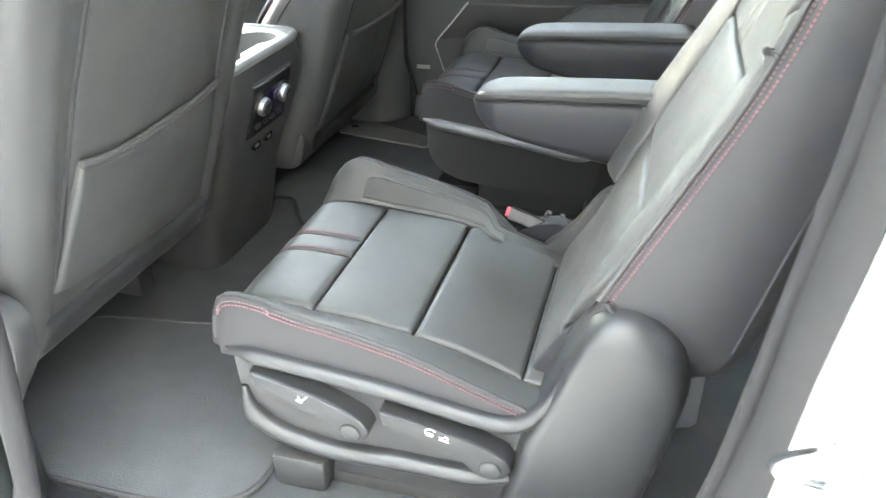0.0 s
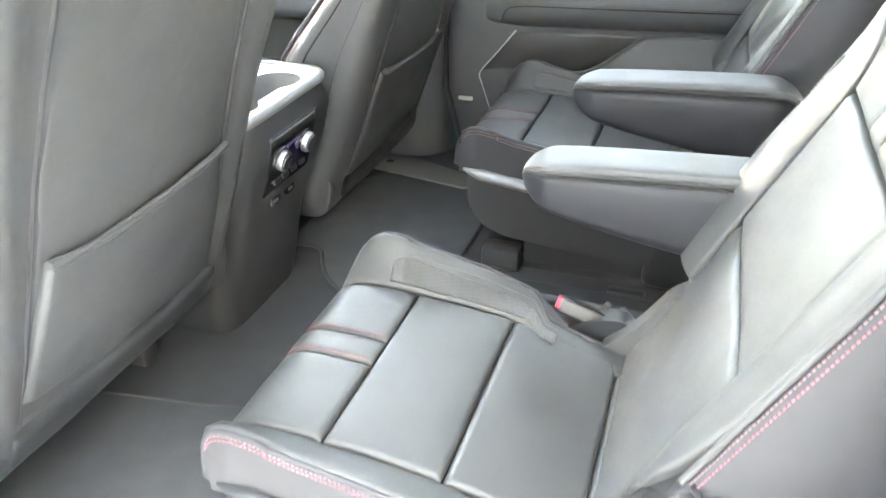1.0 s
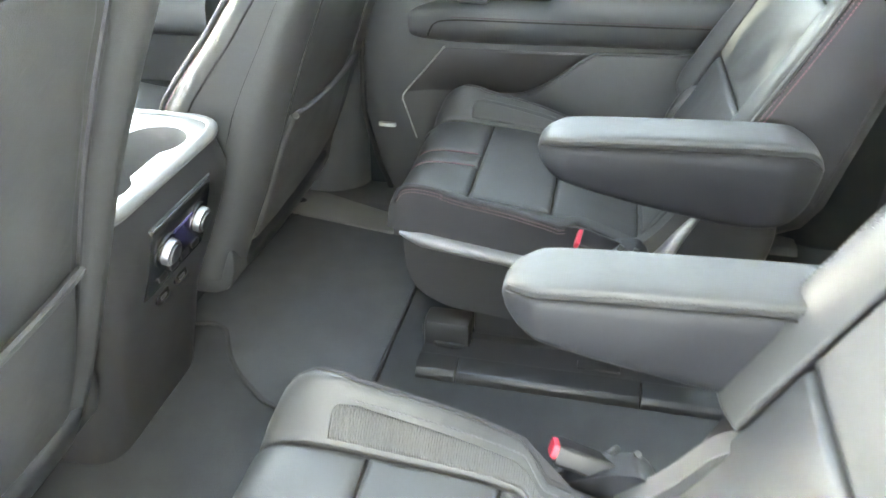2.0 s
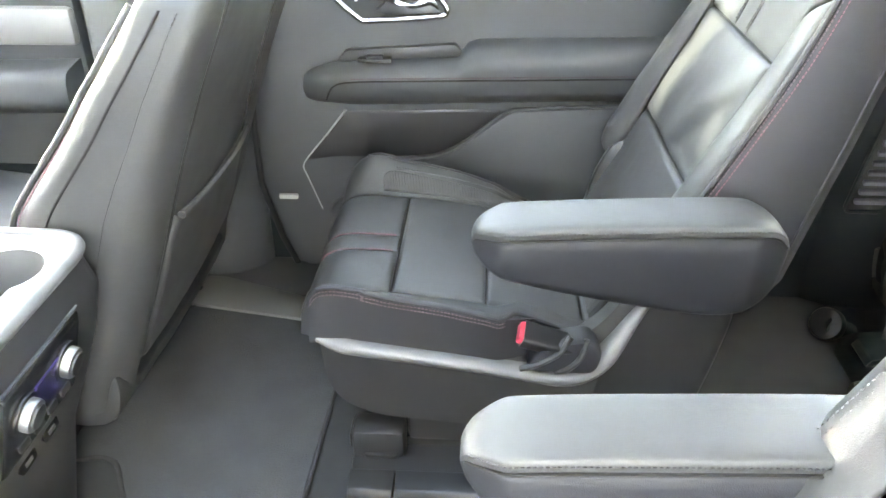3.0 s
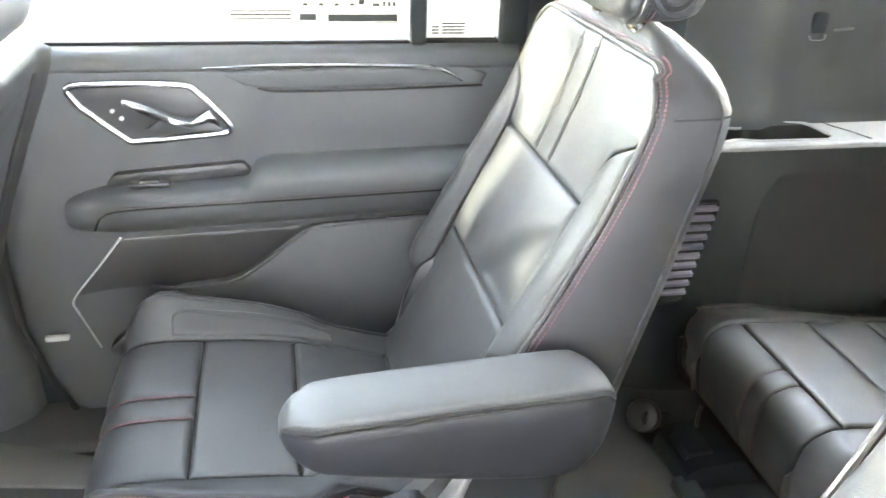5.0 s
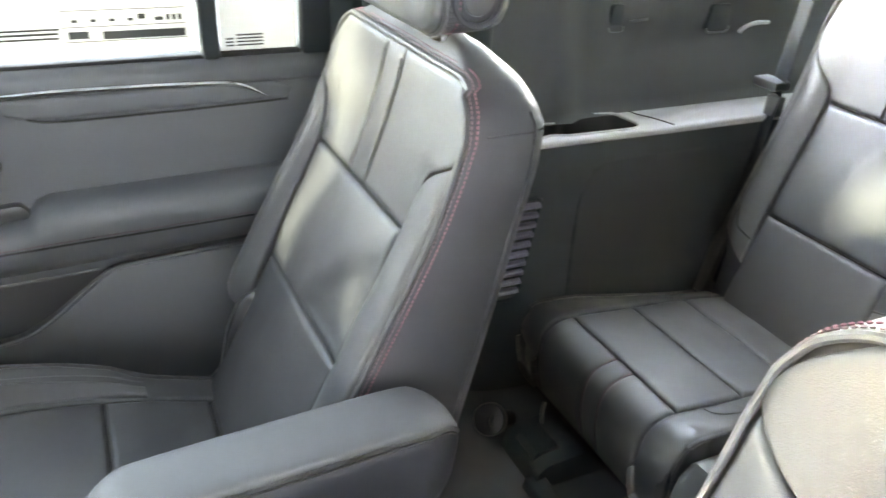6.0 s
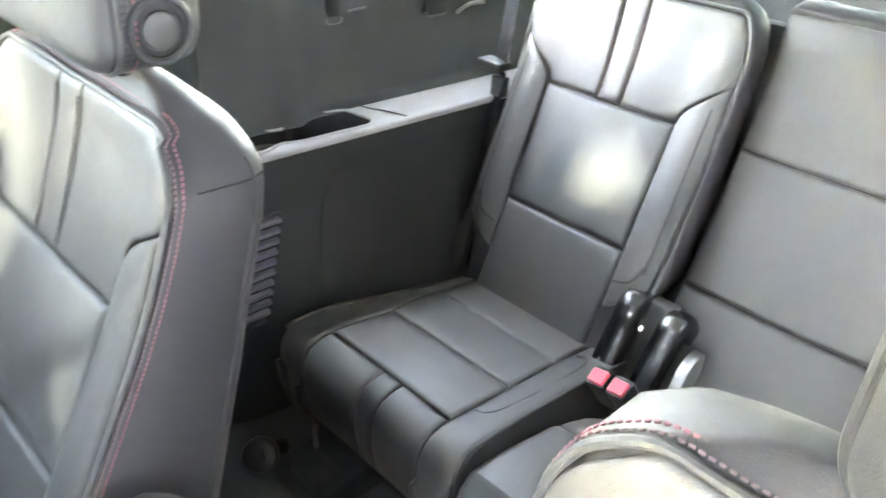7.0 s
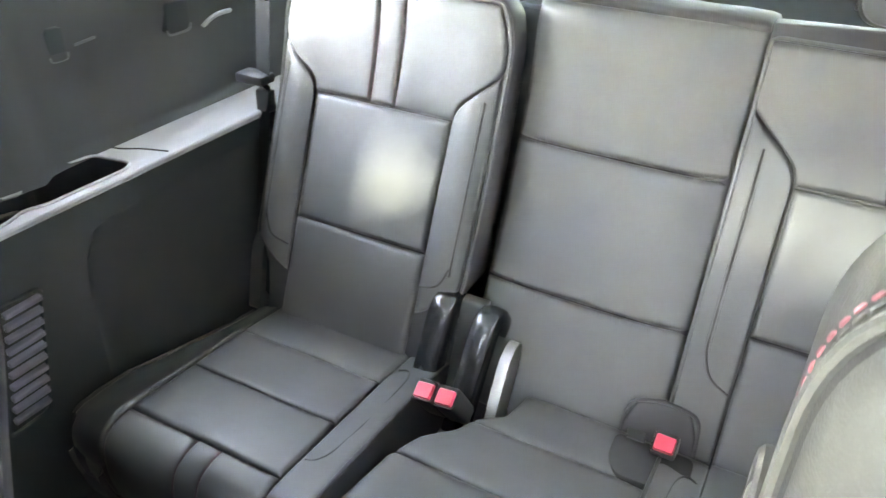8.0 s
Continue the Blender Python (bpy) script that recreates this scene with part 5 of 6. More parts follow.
part("courtesy_lamp", box(-.285, -.247, .757, .766, .294, .304, .002), LIGHTGREY, door, "pale oblong courtesy lamp")
part("door_reveal", tube([(front_edge(z) + .004, .772, z) for z in zs], .006, 8), SEAM, door)
# window frame and panes
for nm, x0, x1, z0, z1 in (("frame_front", -.345, -.285, .79, 1.24), ("frame_divider", .342, .368, .79, 1.24), ("frame_rear", .49, .535, .79, 1.24)):
    part(nm, box(x0, x1, .775, .832, z0, z1, .006), TRIM_DARK, door)
part("frame_top", box(-.345, .535, .775, .832, 1.135, 1.245, .006), PLASTIC, door)
part("glass_seal", box(-.285, .49, .786, .826, .788, .797, .003), RUBBER, door)
for x0, x1 in ((-.29, .350), (.368, .495)):
    part("window_pane", box(x0, x1, .803, .807, .788, 1.21), PRIVACY, door)

# paper sheets stuck to the panes, their print too small to read
def sticker(label, x0, x1, z0, z1, bars):
    st = thing("window_sticker", ((x0 + x1) / 2, .802, z0), label, "sticker", "window stickers")
    part("paper", box(x0, x1, .8012, .8018, z0, z1), PAPER, st)
    for a, b, c, d in bars:
        part("print_bar", box(a, b, .8004, .8008, c, d), SIGNINK, st)
rows = [(.066, .158, .832, .835), (.066, .160, .838, .8405), (.066, .158, .826, .8285), (.163, .326, .8625, .8635), (.163, .326, .8405, .8415), (.163, .326, .8205, .8215), (.214, .324, .823, .834), (.170, .196, .825, .835)]
rows += [(.176 + .024 * k, .184 + .024 * k, .847, .851) for k in range(4)] + [(.262, .272, .849, .856), (.284, .296, .846, .851)] + [(.300 + .008 * k, .305 + .008 * k, .846, .854) for k in range(3)]
sticker("white window sticker with rows of grey print", -.12, .336, .815, .99, rows)
sticker("cream window sticker with a small printed block", .372, .486, .793, .98, [(.380, .392, .803 + .005 * k, .8055 + .005 * k) for k in range(3)] + [(.396, .436, .803 + .005 * k, .8055 + .005 * k) for k in range(4)])

# pillars and sills on the right
slab("body_side_right", box(-1.9, 2.3, .845, .88, -.2, .79, .01), WHITE, "white painted outer body side", "body side")
slab("pillar_right", prism(rounded([(-.60, .74), (-.50, .705), (-.38, .715), (-.322, .765), (-.322, .84), (-.60, .84)], .03), "z", .08, 1.25, .01), TRIM, "grey trimmed centre pillar", "pillar")
slab("sill_right", prism(rounded([(.655, .13), (.67, .142), (.80, .135), (.84, .0), (.655, .0)], .01), "x", -1.6, .62, 0), TRIM, "grey sill trim below the doors", "sill")
sp = thing("scuff_plate", (-.40, .69, .14), "pale grey scuff plate at the far door sill", "sill")
part("plate", prism(rounded([(-.475, .605), (-.20, .556), (-.185, .62), (-.25, .645), (-.40, .70), (-.48, .70)], .015), "z", .138, .146, .004), SILL, sp)
part("screw_hole", disc((-.440, .650, .1455), (0, 0, 1), .010, .001, 20), SEAM, sp)
slab("pillar_rear_right", prism(rounded([(.528, .78), (.56, .735), (.66, .70), (.78, .70), (.80, .84), (.528, .84)], .02), "z", .10, 1.25, .008), TRIM_DARK, "dark pillar trim behind the rear door", "pillar")
anchor = thing("belt_anchor", (.535, .765, .77), "small grey belt guide on the pillar", "belt guide")
part("guide", box(.530, .545, .735, .775, .755, .775, .004), PLASTIC, anchor)
part("webbing", band(spline([(.575, .742, .74), (.58, .728, .95), (.585, .715, 1.2)], 14), (1, 0, 0), .045, .0016), WEB, anchor, "dark belt webbing")

# front right door, seen between the seats
fd = thing("front_door", (-1.0, .79, .10), "closed front door with grey banded trim", "car door")
part("door_panel", box(-1.5, -.62, .77, .84, .08, .79, .01), TRIM, fd)
part("door_armrest", solid(loft([[(x, y, z + .03 * (x + 1)) for y, z in rounded([(.78, .47), (.71, .475), (.69, .50), (.70, .555), (.78, .565)], .02)] for x in (-1.45, -1.3, -1.0, -.63)])), TRIM, fd, "padded armrest", 50)
part("upper_band", box(-1.5, -.62, .748, .775, .60, .67, .012), SHELF, fd, "paler upper trim band")
part("door_bin", box(-1.45, -.64, .735, .775, .16, .36, .015), TRIM_DARK, fd)
part("belt_cap", box(-1.5, -.61, .765, .84, .765, .80, .01), TRIM, fd)
for x0, x1, z0, z1 in ((-1.5, -1.44, .79, 1.24), (-.65, -.60, .79, 1.24)):
    part("frame_post", box(x0, x1, .775, .832, z0, z1, .006), PLASTIC, fd)
part("window_pane", box(-1.44, -.65, .803, .807, .80, 1.22), FRONTGLASS, fd)

# ---- right quarter trim beside the third row ----
quarter = thing("quarter_trim", (1.1, .70, FLOOR), "dark moulded side trim with a pale shelf beside the third row", "side trim", kind="structure")
# lower wall, turning out towards the door at its front
wall = rounded([(.66, .80), (.69, .745), (.79, .672), (.90, .660), (1.66, .660), (2.3, .66), (2.3, .670), (.905, .670), (.797, .682), (.70, .753), (.67, .80)], [.004, .02, .05, .03, .01, .001, .001, .03, .04, .02, .004], 6)
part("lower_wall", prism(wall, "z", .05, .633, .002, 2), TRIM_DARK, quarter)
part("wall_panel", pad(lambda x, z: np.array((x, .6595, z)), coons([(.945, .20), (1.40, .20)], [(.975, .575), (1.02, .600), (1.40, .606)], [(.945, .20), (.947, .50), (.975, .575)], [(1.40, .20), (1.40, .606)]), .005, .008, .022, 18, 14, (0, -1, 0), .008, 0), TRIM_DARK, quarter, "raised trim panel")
# shelf with a tray cut into it
tray = rounded([(.80, .676), (.86, .671), (.895, .684), (.925, .673), (1.065, .670), (1.082, .682), (1.062, .738), (.962, .748), (.925, .722), (.86, .735), (.81, .72)], .012, 4)
shelf = rounded([(.70, .662), (1.66, .655), (2.28, .655), (2.28, .80), (.70, .80)], .006, 2)
bm = bmesh.new()
o1 = [bm.verts.new((x, y, .646 + max(0, y - .68) * .12)) for x, y in shelf]
i1 = [bm.verts.new((x, y, .6465 + max(0, y - .68) * .12)) for x, y in tray]
bmesh.ops.triangle_fill(bm, use_beauty=True, use_dissolve=False, edges=[bm.edges.new((l[k], l[(k + 1) % len(l)])) for l in (o1, i1) for k in range(len(l))])
o2 = [bm.verts.new((x, y, .634)) for x, y in shelf]
for k in range(len(o1)):
    j = (k + 1) % len(o1)
    bm.faces.new((o1[k], o1[j], o2[j], o2[k]))
bmesh.ops.recalc_face_normals(bm, faces=bm.faces)
# window light on the shelf is partly put into its pale colour
part("shelf", bm, SHELF, quarter, "grained shelf with a tray, paled for window light")
wall_in = [(x, y, .6455 + max(0, y - .68) * .12) for x, y in tray]
base_in = [(.955 + (x - .955) * .95, .705 + (y - .705) * .9, .565) for x, y in tray]
nt_ = len(tray)
# the shade of a deeper tray is put in as black
part("tray_well", solid((wall_in + base_in, [(k, (k + 1) % nt_, nt_ + (k + 1) % nt_, nt_ + k) for k in range(nt_)] + [tuple(range(nt_, 2 * nt_))])), BLACK, quarter, "tray well blackened to stand for its shade")
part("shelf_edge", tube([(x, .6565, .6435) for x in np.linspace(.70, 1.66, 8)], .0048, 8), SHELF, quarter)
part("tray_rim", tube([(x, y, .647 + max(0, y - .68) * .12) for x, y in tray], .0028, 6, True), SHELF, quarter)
part("cup_ring", tube([(.885 + .030 * math.cos(t), .70 + .028 * math.sin(t), .628) for t in np.linspace(0, 2 * math.pi, 26)[:-1]], .004, 6, True), PLASTIC, quarter)
part("shelf_joint", tube(spline([(1.095, .742, .6545), (1.105, .722, .6525), (1.125, .700, .650), (1.14, .660, .6495)], 16), .0012, 6), SEAM, quarter)
# upper wall, sloping to the window
prof = [(.735, .652), (.748, .662), (.752, .672), (.757, .70), (.762, .73), (.768, .76), (.774, .79), (.781, .82), (.789, .86), (.80, .90), (.83, .918)]
vs, fs = [], []
xs = list(np.linspace(.72, 2.28, 60))
for x in xs:
    for y, z in prof:
        ridge = -.028 * max(0, 1 - abs(x - .955 - (z - .66) * -.10) / .045) if x < 1.02 else 0
        step = .024 if (x > 1.0 and .70 < z < .80 - .06 * max(0, min(1, (1.2 - x) / .2))) else 0
        vs.append((x, y + step * min(1, (x - 1.0) / .06 if x > 1.0 else 0) * .6 + (-.012 if x < .96 else 0) + ridge * .3, z))
p = len(prof)
for i in range(len(xs) - 1):
    for k in range(p - 1):
        fs.append((i * p + k, i * p + k + 1, (i + 1) * p + k + 1, (i + 1) * p + k))
nb = len(vs)
for x in xs:
    vs += [(x, .84, .652), (x, .84, .918)]
for i in range(len(xs) - 1):
    a, b = nb + 2 * i, nb + 2 * i + 2
    fs += [(a, a + 1, b + 1, b), (i * p, (i + 1) * p, b, a), (i * p + p - 1, a + 1, b + 1, (i + 1) * p + p - 1)]
part("upper_wall", solid((vs, fs)), TRIM_UPPER, quarter, "dark upper side trim below the quarter window", 45)
wall_y = lambda z: float(np.interp(z, [p[1] for p in prof], [p[0] for p in prof]))
# recess shade is put in as darker raised blocks, each with a paler lip
for x, z, w, h in ((1.070, .818, .016, .024), (1.310, .808, .028, .026)):
    c = part("clip_recess", prism(rounded([(x - w, z - h), (x + w * .9, z - h), (x + w, z + h), (x - w * .8, z + h)], .010), "y", wall_y(z) - .003, .80, .003), TRIM_DARK, quarter, "raised darker block standing in for a shaded clip recess")
    part("recess_lip", tube(spline([(x - w, wall_y(z) - .003, z - h * .7), (x - w * .8, wall_y(z) - .004, z - h), (x + w * .7, wall_y(z) - .004, z - h), (x + w, wall_y(z) - .003, z - h * .6)], 16), .0022, 6), TRIM, c)
part("clip_slot", prism(rounded([(1.100, .808), (1.140, .811), (1.140, .815), (1.100, .812)], .002), "y", wall_y(.81) - .002, .80, .001), TRIM, quarter)
part("coat_hook", tube(spline([(1.372, .780, .778), (1.376, .768, .790), (1.395, .764, .797), (1.43, .766, .796)], 16), .004, 8), SHELF, quarter, "small pale coat hook")
# air grille: a frame and slanting slats
gr = thing("air_grille", (.83, .665, .36), "slatted black air grille low in the side trim", "air grille")
# black sheet on the uncut wall gives the slat gaps their shade
part("backing", prism(rounded([(.772, .35), (.835, .35), (.868, .54), (.805, .54)], .012), "y", .6575, .666, .001), SEAM, gr)
for k in range(10):
    z = .362 + .0185 * k
    xo = .775 + .0335 * (z - .35) / .19
    part("slat", solid(loft([[(x, y, zz) for y, zz in ((.650, z), (.658, z + .002), (.658, z + .010), (.650, z + .007))] for x in (xo + .004, xo + .062)]), .0012), SLAT, gr)
part("grille_frame", tube([(x, .657, z) for x, z in rounded([(.768, .345), (.840, .345), (.873, .545), (.800, .545)], .015)], .004, 6, True), TRIM_DARK, gr)

# quarter window, rear pillar, tailgate glass
slab("rear_pillar_right", box(1.75, 1.95, .77, .84, .86, 1.25, .01), TRIM, "grey rear pillar", "pillar")
slab("window_header", box(.72, 2.3, .76, .84, 1.19, 1.25, .01), TRIM, "grey trim over the quarter window", "trim")
slab("window_1", box(.80, 1.75, .812, .816, .915, 1.20), GLASS, "clear quarter window pane", "window")

# seat belt at the right of the third row
belt = thing("seat_belt", (1.37, .67, .70), "dark seat belt hanging beside the third-row seat", "seat belt")
part("webbing", band(spline([(1.415, .655, 1.2), (1.395, .652, .92), (1.372, .652, .715)], 16), (.35, .9, 0), .046, .0016), WEB, belt)
part("webbing_low", band(spline([(1.366, .645, .700), (1.345, .640, .60), (1.310, .628, .48), (1.282, .612, .40), (1.262, .600, .335)], 20), (.45, .85, 0), .046, .0016), WEB, belt)
part("belt_guide", box(1.345, 1.385, .635, .695, .698, .716, .005), PLASTIC, belt, "dark plastic belt guide")
part("tongue", box(1.352, 1.372, .628, .658, .650, .690, .004), PLASTIC, belt)
part("low_anchor", prism(rounded([(1.235, .30), (1.30, .30), (1.315, .44), (1.290, .46), (1.262, .42)], .012), "y", .596, .622, .005), PLASTIC, belt, "black lower belt anchor cover")

# ---- third row ----
CUSHION3 = dict(profile=[(.842, .20), (.822, .27), (.820, .325), (.832, .356), (.855, .369), (.885, .371), (1.012, .361), (1.13, .351), (1.24, .335)],
                inner=.137, outer=.205, low=[(.8, .21), (1.3, .21)], seams=(.884, 1.012, 1.130), stripe=(-.005, .036), puff=.003, groove=.0042, edge=.008, pipe_end=1.20,
                bolster=[(.8, .004), (.90, .008), (1.1, .010), (1.25, .006)], flat=-1, bolster_flat=[(.8, -.010), (.88, -.022), (1.1, -.024), (1.25, -.016)],
                taper=[(.82, 1.12), (.85, 1.2), (.90, 1.3), (.96, 1.3), (1.05, 1.0), (1.15, .66), (1.25, .55)], thread=DARKTHREAD, stitch=False)
BACK3 = dict(front=[(1.19, .27), (1.238, .39), (1.283, .505), (1.361, .709), (1.392, .82), (1.402, .88), (1.418, .905)],
             rear=[(1.34, .27), (1.40, .5), (1.47, .8), (1.475, .88), (1.46, .905)],
             half=[(.27, .150), (.40, .170), (.46, .208), (.83, .208), (.87, .200), (.89, .187), (.905, .16)],
             bolster=[(.27, .0), (.42, .006), (.50, .014), (.70, .014), (.80, .008), (.88, 0)],
             inner=.129, low=.29, top=.905, z=(.31, .504, .709, .888), flare=.79, stripe=.024, puff=.006, bol_low=(.41, .45), stitch=False, row_low=.47)

BACK3_LEFT = dict(BACK3, square=1, square_half=.2145, flat=1, flat_side=0, flat_low=(.315, .32), inner=.137, front=[(x + .040, z) for x, z in BACK3["front"]], rear=[(x + .04, z) for x, z in BACK3["rear"]], flare=.80, bol_low=(.315, .32), row_low=.435, half=[(.27, .208)] + BACK3["half"][2:])

def third_seat(cy, sg, label, P):
    """A third-row seat; u runs towards the middle of the vehicle."""
    W = lambda x, u, z: (x, cy + sg * u, z)
    seat = thing("third_row_seat", (1.1, cy, FLOOR), label, "car seat", "third-row seats")
    cushion, S, sx = cushion_parts(seat, W, CUSHION3)
    loop = spline([(.146, .925), (.160, .930), (.172, .96), (.178, 1.06), (.174, 1.15), (.162, 1.178), (.146, 1.172)], 40)
    part("bolster_welt", tube([S(u, sx(x)) + np.array((0, 0, .0015)) for u, x in loop], .0017, 6), LEATHER_SIDE, cushion)
    part("stitching", stitches([S(u - .0055, sx(x)) + np.array((0, 0, .0012)) for u, x in loop[3:-3]]), GREYTHREAD, cushion)
    back_parts(seat, W, P)
    for s in (-1, 1):
        part("foot_bracket", box(.93, 1.22, cy + s * .15 - .018, cy + s * .15 + .018, FLOOR, .235, .006), DARKSTEEL, seat)
    part("latch_bar", tube([W(.86, -.17, .20), W(.86, .17, .20)], .010, 10), DARKSTEEL, seat)
    return seat, W

right, WR = third_seat(.400, -1, "black leather third-row seat beside the shelf", BACK3)
left, WL = third_seat(-.372, 1, "black leather third-row seat joined to the centre place", BACK3_LEFT)
headrest_parts(left, WL, 1.43, 1.515, .925, 1.08, .125, .90)
headrest_parts(right, WR, 1.40, 1.485, .925, 1.08, .125, .90)
# centre place: its own flat cushion and fold-down back
centre = thing("third_row_seat", (1.15, .01, FLOOR), "black leather centre seat of the third row with a fold-down back", "car seat", "third-row seats")
CF = np.array(spline([(1.215, .27), (1.25, .32), (1.317, .476), (1.401, .690), (1.428, .80), (1.436, .86), (1.452, .90), (1.48, .915)], 200))
F3 = lambda z: float(np.interp(z, CF[:, 1], CF[:, 0]))
SC = lambda y, z: np.array((F3(z) + .010 * (abs(y - .012) / .16) ** 4, y, z))
c_out = (-1, 0, .3)
core = part("backrest", solid(loft([[(x, y, z) for x, y in ((F3(z) + .012, -.158), (F3(z) + .012, .176), (F3(z) + .075, .176), (F3(z) + .075, -.158))] for z in (.275, .4, .5, .6, .7, .8, .87, .905)]), .006), LEATHER_SIDE, centre, "fold-down centre backrest")
for z0, z1 in ((.285, .476), (.476, .690), (.690, .900)):
    part("back_panel", pad(SC, rect(-.156, .174, z0 + .0015, z1 - .0015), .004, .005, .009, 14, 10, c_out), LEATHER, core)
part("top_flap", pad(lambda y, x: np.array((x, y, .905 + .006 * math.sin((x - 1.45) / .08 * 3.1))), rect(-.154, .172, 1.452, 1.53), .002, .005, .012, 12, 6, (0, 0, 1)), LEATHER_SIDE, core, "dark leather top edge")
cprof = np.array(spline([(.842, .20), (.822, .27), (.820, .322), (.834, .350), (.862, .361), (1.012, .355), (1.13, .345), (1.25, .325)], 200))
carc = np.concatenate([[0], np.cumsum(np.linalg.norm(np.diff(cprof, axis=0), axis=1))])
CUT = ((.90, .186), (1.0, .172), (1.06, .150), (1.10, .113), (1.14, .098), (1.17, .062), (1.25, .055))
cut_y = lambda x: float(np.interp(x, *zip(*CUT)))
def SCC(y, s):
    """The cushion draws in at its rear corner, where the buckles stand."""
    x, z = (float(np.interp(s, carc, cprof[:, k])) for k in (0, 1))
    if y > 0:
        y *= cut_y(x) / .186
    edge = max(0, (abs(y - .010) - .14) / .06)
    return np.array((x, y, z - .014 * edge ** 2))
sq = lambda x: float(np.interp(x, cprof[60:, 0], carc[60:]))
core2 = part("cushion", solid(loft([[(x, y, z) for y, z in ((-.175, .21), (-.175, zt - .02), (-.14, zt - .012), (cut_y(x) - .036, zt - .012), (cut_y(x) - .003, zt - .02), (cut_y(x) - .003, .21))] for x, zt in ((.835, .335), (.85, .352), (.95, .354), (1.012, .353), (1.06, .350), (1.10, .346), (1.14, .342), (1.17, .338), (1.25, .325))]), .004), LEATHER_SIDE, centre)
for a, b in ((.005, sq(1.015)), (sq(1.015), sq(1.135)), (sq(1.135), carc[-1])):
    part("cushion_panel", pad(SCC, rect(-.176, .186, a + .0015, b - .0015), .005, .006, .014, 14, 10, (-.2, 0, 1)), LEATHER, core2)

# unseen panel, added to stop bright outdoors showing through the seat gaps
slab("seat_back_carpet", box(1.53, 1.56, -.62, .63, .20, .86, .01), CARPET, "charcoal carpet behind the third row", "carpet panel")
# latch gear on the floor under the front edge of the right-hand seat
gear = thing("floor_latch", (.79, .47, FLOOR), "black plastic and steel seat latch on the carpet", "seat latch")
part("housing", prism(rounded([(.752, .13), (.758, .165), (.775, .178), (.86, .185), (.93, .13)], .008), "y", .405, .520, .006), TRIM_DARK, gear)
part("top_plate", prism(rounded([(.762, .172), (.770, .186), (.812, .190), (.815, .176)], .004), "y", .432, .492, .002), TRIM_DARK, gear, "grey bevelled plate")
part("front_step", prism(rounded([(.738, .13), (.742, .150), (.775, .156), (.775, .13)], .005), "y", .36, .42, .003), TRIM_DARK, gear)
part("knob", disc((.752, .560, .165), (-.6, -.5, .5), .030, .022, 28, .007), BLACK, gear, "round black latch knob")
part("knob_stem", tube([(.80, .575, .14), (.752, .562, .165)], .016, 10), TRIM_DARK, gear)
part("knob_grip", solid(loft([[(.738 + a * .4, .540 + y, .165 + z + a) for y, z in rounded([(-.005, -.016), (.005, -.016), (.005, .016), (-.005, .016)], .003)] for a in (0, .012)])), PLASTIC, gear)
part("striker_pin", tube(spline([(.820, .500, .18), (.822, .506, .205), (.832, .516, .212)], 10), .0035, 8), DARKSTEEL, gear)
part("cross_bar", tube([(.90, .24, .165), (.90, .56, .165)], .010, 10), DARKSTEEL, gear)
# hinge covers and buckles in the split
def hinge_cover(y0, y1, z1):
    """A glossy strap over a seat hinge, arched forward and rounded over its top."""
    mid = spline([(1.172, .262), (1.188, .31), (1.206, .36), (1.222, .405), (1.236, z1 - .014), (1.252, z1 - .002), (1.275, z1 - .004), (1.295, z1 - .03)], 26)
    rings = []
    for i, (x, z) in enumerate(mid):
        d = mid[min(i + 1, 25)] - mid[max(i - 1, 0)]
        n2 = np.array((-d[1], d[0])) / np.linalg.norm(d)
        lean = -.020 * (1 - i / 25)
        w, yc = (y1 - y0) / 2, (y0 + y1) / 2 - lean
        rings.append([(x + n2[0] * b, yc + a * w, z + n2[1] * b) for a, b in ((-1, -.030), (-1, -.004), (-.93, .003), (-.78, .006), (0, .0075), (.78, .006), (.93, .003), (1, -.004), (1, -.030))])
    hc = solo("hinge_cover", solid(loft(rings)), GLOSS, "glossy black hinge cover between the folding seats", "hinge cover", "hinge covers", angle=50)
    yc = (y0 + y1) / 2 + .017
    part("slot", solid(loft([[(x - .0095 + a, yc + b, z + c) for a, b, c in ((0, -.0035, 0), (0, .0035, 0), (.006, .0035, 0), (.006, -.0035, 0))] for x, z in ((1.186, .305), (1.198, .338))])), SEAM, hc)
hinge_cover(.186, .228, .458)
hinge_cover(.112, .152, .450)
# added filler that keeps a bright spot from showing between the covers
solo("gap_filler", prism(rounded([(1.20, .25), (1.225, .25), (1.288, .455), (1.266, .455)], .006), "y", .148, .190, .003), DARKSTEEL, "black filler plate added to hide a bright gap at the hinges", "hinge plate")
solo("seat_bracket", prism(rounded([(1.165, .262), (1.190, .33), (1.225, .395), (1.250, .408), (1.275, .405), (1.27, .262)], .012), "y", .084, .102, .004), STEEL, "bare grey metal bracket beside the hinge", "bracket")
pair = thing("belt_buckles", (1.2, .195, .28), "pair of black belt buckles with red buttons", "seat belt buckle", "belt buckles")
buckle_parts(pair, (1.117, .174, .384), (-.5, .15, .8), (-1, 0, -.3), size=(.075, .037, .036))
buckle_parts(pair, (1.121, .140, .382), (-.5, .15, .8), (-1, 0, -.3), size=(.075, .037, .036))
single = thing("belt_buckles", (1.26, -.16, .30), "black belt buckle with a red button in a leather flap", "seat belt buckle", "belt buckles")
buckle_parts(single, (1.205, -.170, .368), (-.45, 0, .8), (-1, 0, -.3), size=(.075, .037, .036))
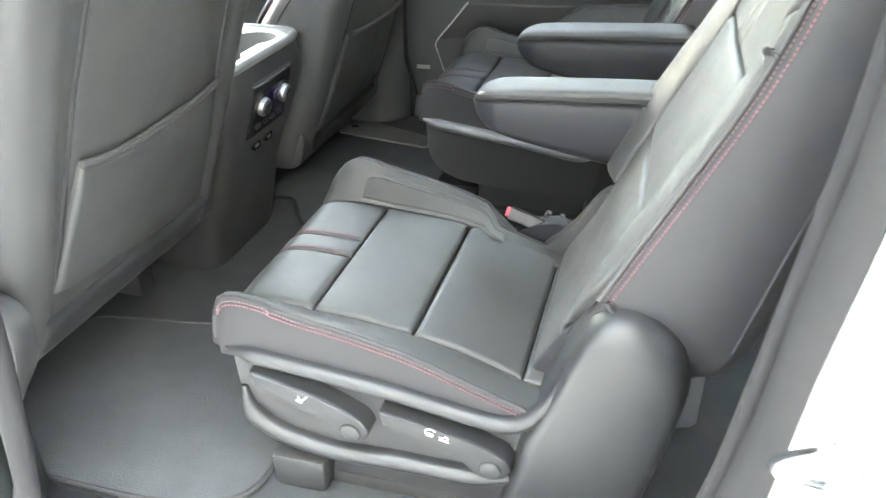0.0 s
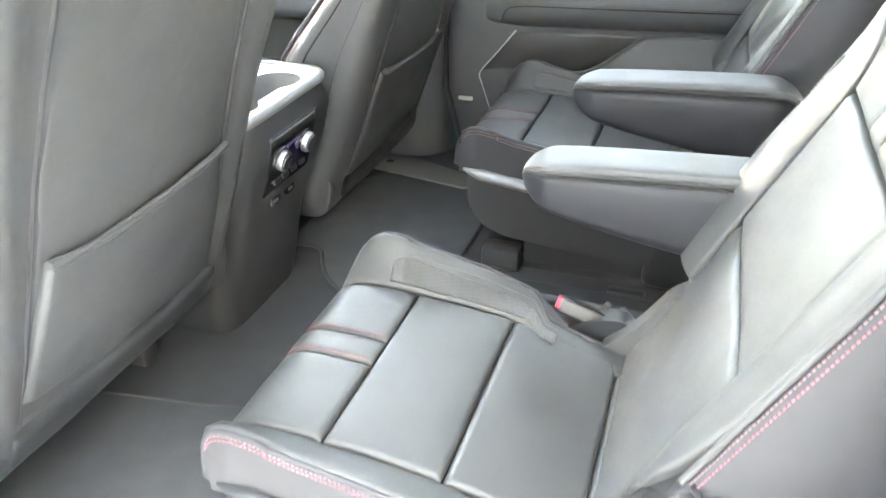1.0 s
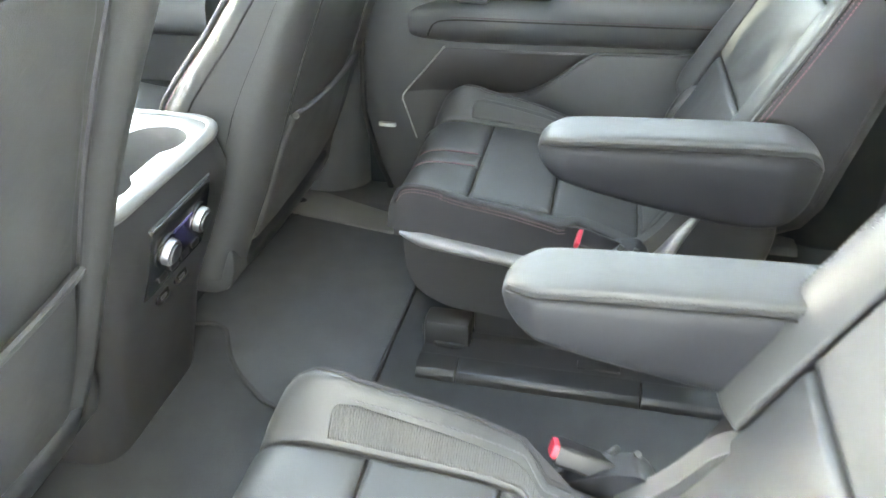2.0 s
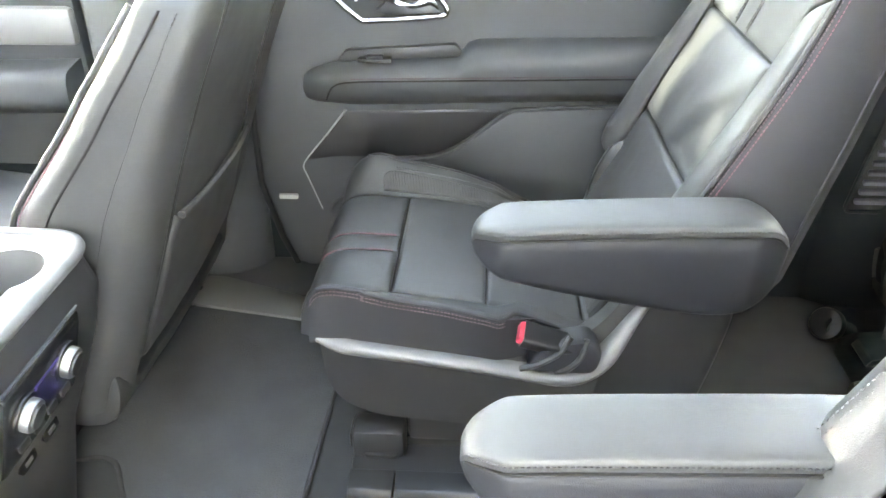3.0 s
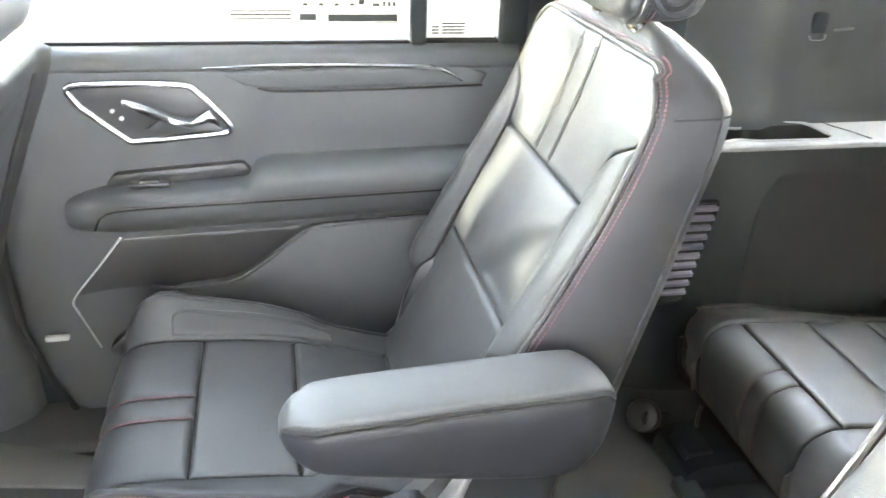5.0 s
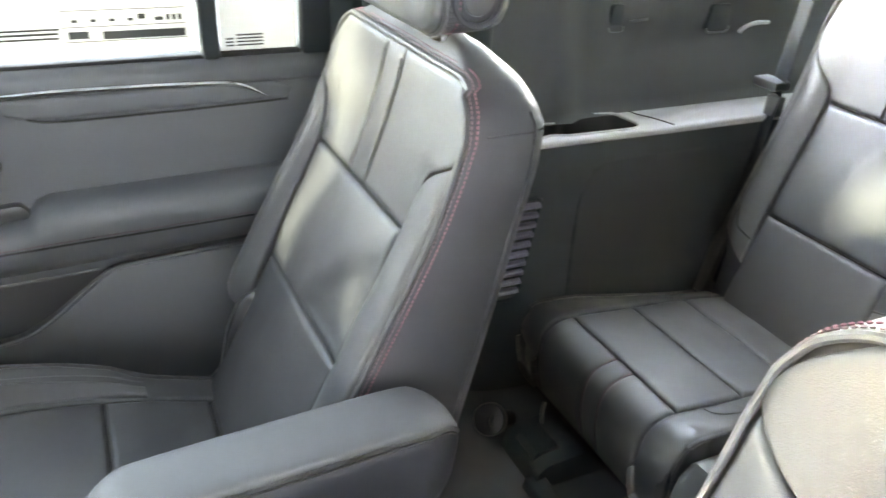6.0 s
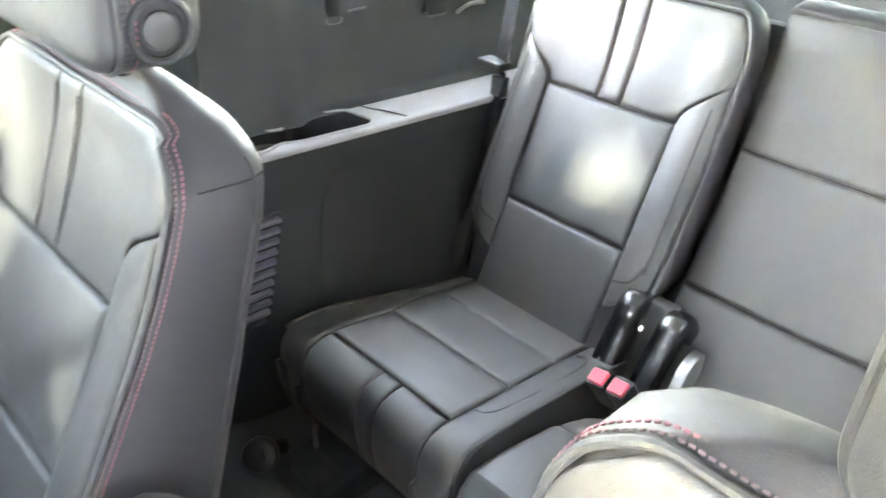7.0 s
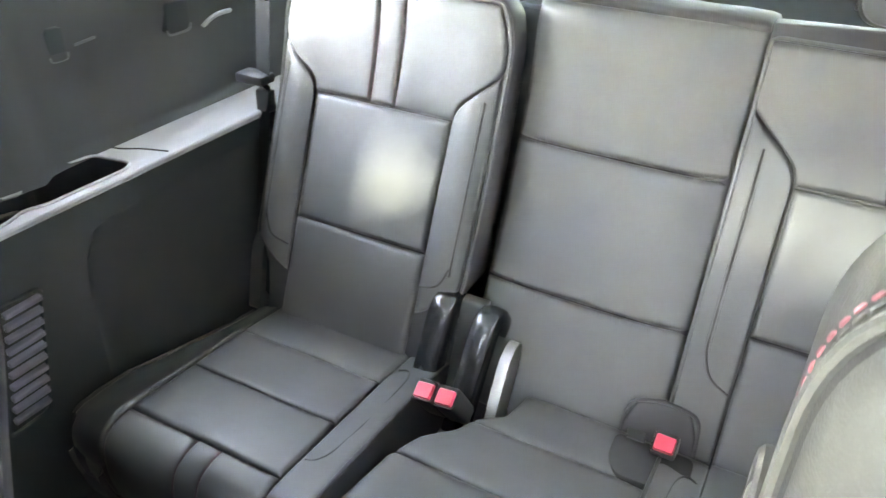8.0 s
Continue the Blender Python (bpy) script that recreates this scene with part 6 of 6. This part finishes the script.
part("tongue_holder", solid(loft([[(1.212 + q * .45, -.128 + y, .352 - q * .8 + z) for y, z in rounded([(-.014, -.008), (.014, -.008), (.014, .012), (-.014, .012)], .005)] for q in (-.012, .0, .05)]), .002), PLASTIC, single, "empty black belt latch")
# no pocket is cut: a black sheet on the cushion stands for its shade
part("pocket_shade", prism(rounded([(1.135, -.205), (1.135, -.118), (1.165, -.100), (1.215, -.098), (1.215, -.214), (1.165, -.216)], .014), "z", .334, .3475, .002), SEAM, single, "black sheet standing in for shade round the buckle")
flap = thing("seat_flap", (1.29, -.15, .34), "small leather flap behind the centre belt buckle", "flap")
Sf = lambda y, z: np.array((F3(z) - .010, y, z))
part("flap_pad", pad(Sf, coons([(-.212, .28), (-.100, .28)], [(-.190, .382), (-.15, .386), (-.112, .376)], [(-.212, .28), (-.208, .34), (-.190, .382)], [(-.100, .28), (-.098, .34), (-.112, .376)]), .002, .004, .008, 8, 8, c_out, .012), LEATHER_SIDE, flap)
part("flap_welt", tube([Sf(y, z) + np.array((-.002, 0, 0)) for y, z in spline([(-.212, .28), (-.208, .345), (-.204, .372), (-.190, .383), (-.15, .386), (-.114, .378), (-.101, .364), (-.098, .34), (-.100, .28)], 50)], .003, 8), LEATHER_SIDE, flap)
# ---- outside ----
# two unseen walls, added to hold back sky light at the open door
slab("light_block_left", box(-9, 9, -3.6, -3.4, -.62, 5.2), DARKWALL, "unseen grey wall added to block light beside the vehicle", "wall")
slab("light_block_front", box(-4.7, -4.5, -3.395, -1.3, -.62, 5.2), DARKWALL, "unseen grey return wall added to block light ahead of the door", "wall")
slab("ground", box(-400, 400, -400, 400, -.75, -.62), ASPHALT, "pale sunlit parking lot", "ground")
bl = thing("building", (2, 16, -.62), "long low cream building across the lot", "building")
part("wall", box(-25, 30, 16, 22, -.62, 3.4), STUCCO, bl)
part("roof", box(-25.3, 30.3, 15.8, 22.3, 3.4, 3.6, .03), SHELF, bl)
for k in range(9):
    x = -8 + 2.7 * k
    wdw = part("window", box(x, x + 1.5, 15.93, 15.998, .6, 1.9, .02), SIGNINK, bl)
    part("sill", box(x - .05, x + 1.55, 15.88, 15.995, .52, .6, .01), SHELF, wdw)
# a tuft of dark thread caught on the piping of the near seat back
tuft = thing("lint_tuft", (.468, -.607, .770), "small tuft of dark thread caught on the seat piping", "lint")
rnd = random.Random(4)
for k in range(7):
    a = [np.array((.468, -.607, .772)) + np.array((rnd.uniform(-.004, .004), rnd.uniform(-.003, 0), rnd.uniform(-.004, .004))) for q in range(2)]
    b = a[0] + np.array((rnd.uniform(-.009, .009), rnd.uniform(-.008, .001), rnd.uniform(-.008, .008)))
    part("strand", tube(spline([a[0], (a[0] + b) / 2 + np.array((0, -.003, .003)), b], 6), .0005, 5), SEAM, tuft)
part("knot", solid(disc((.468, -.604, .772), (0, -1, .2), .0038, .003, 9, .001)), SEAM, tuft)
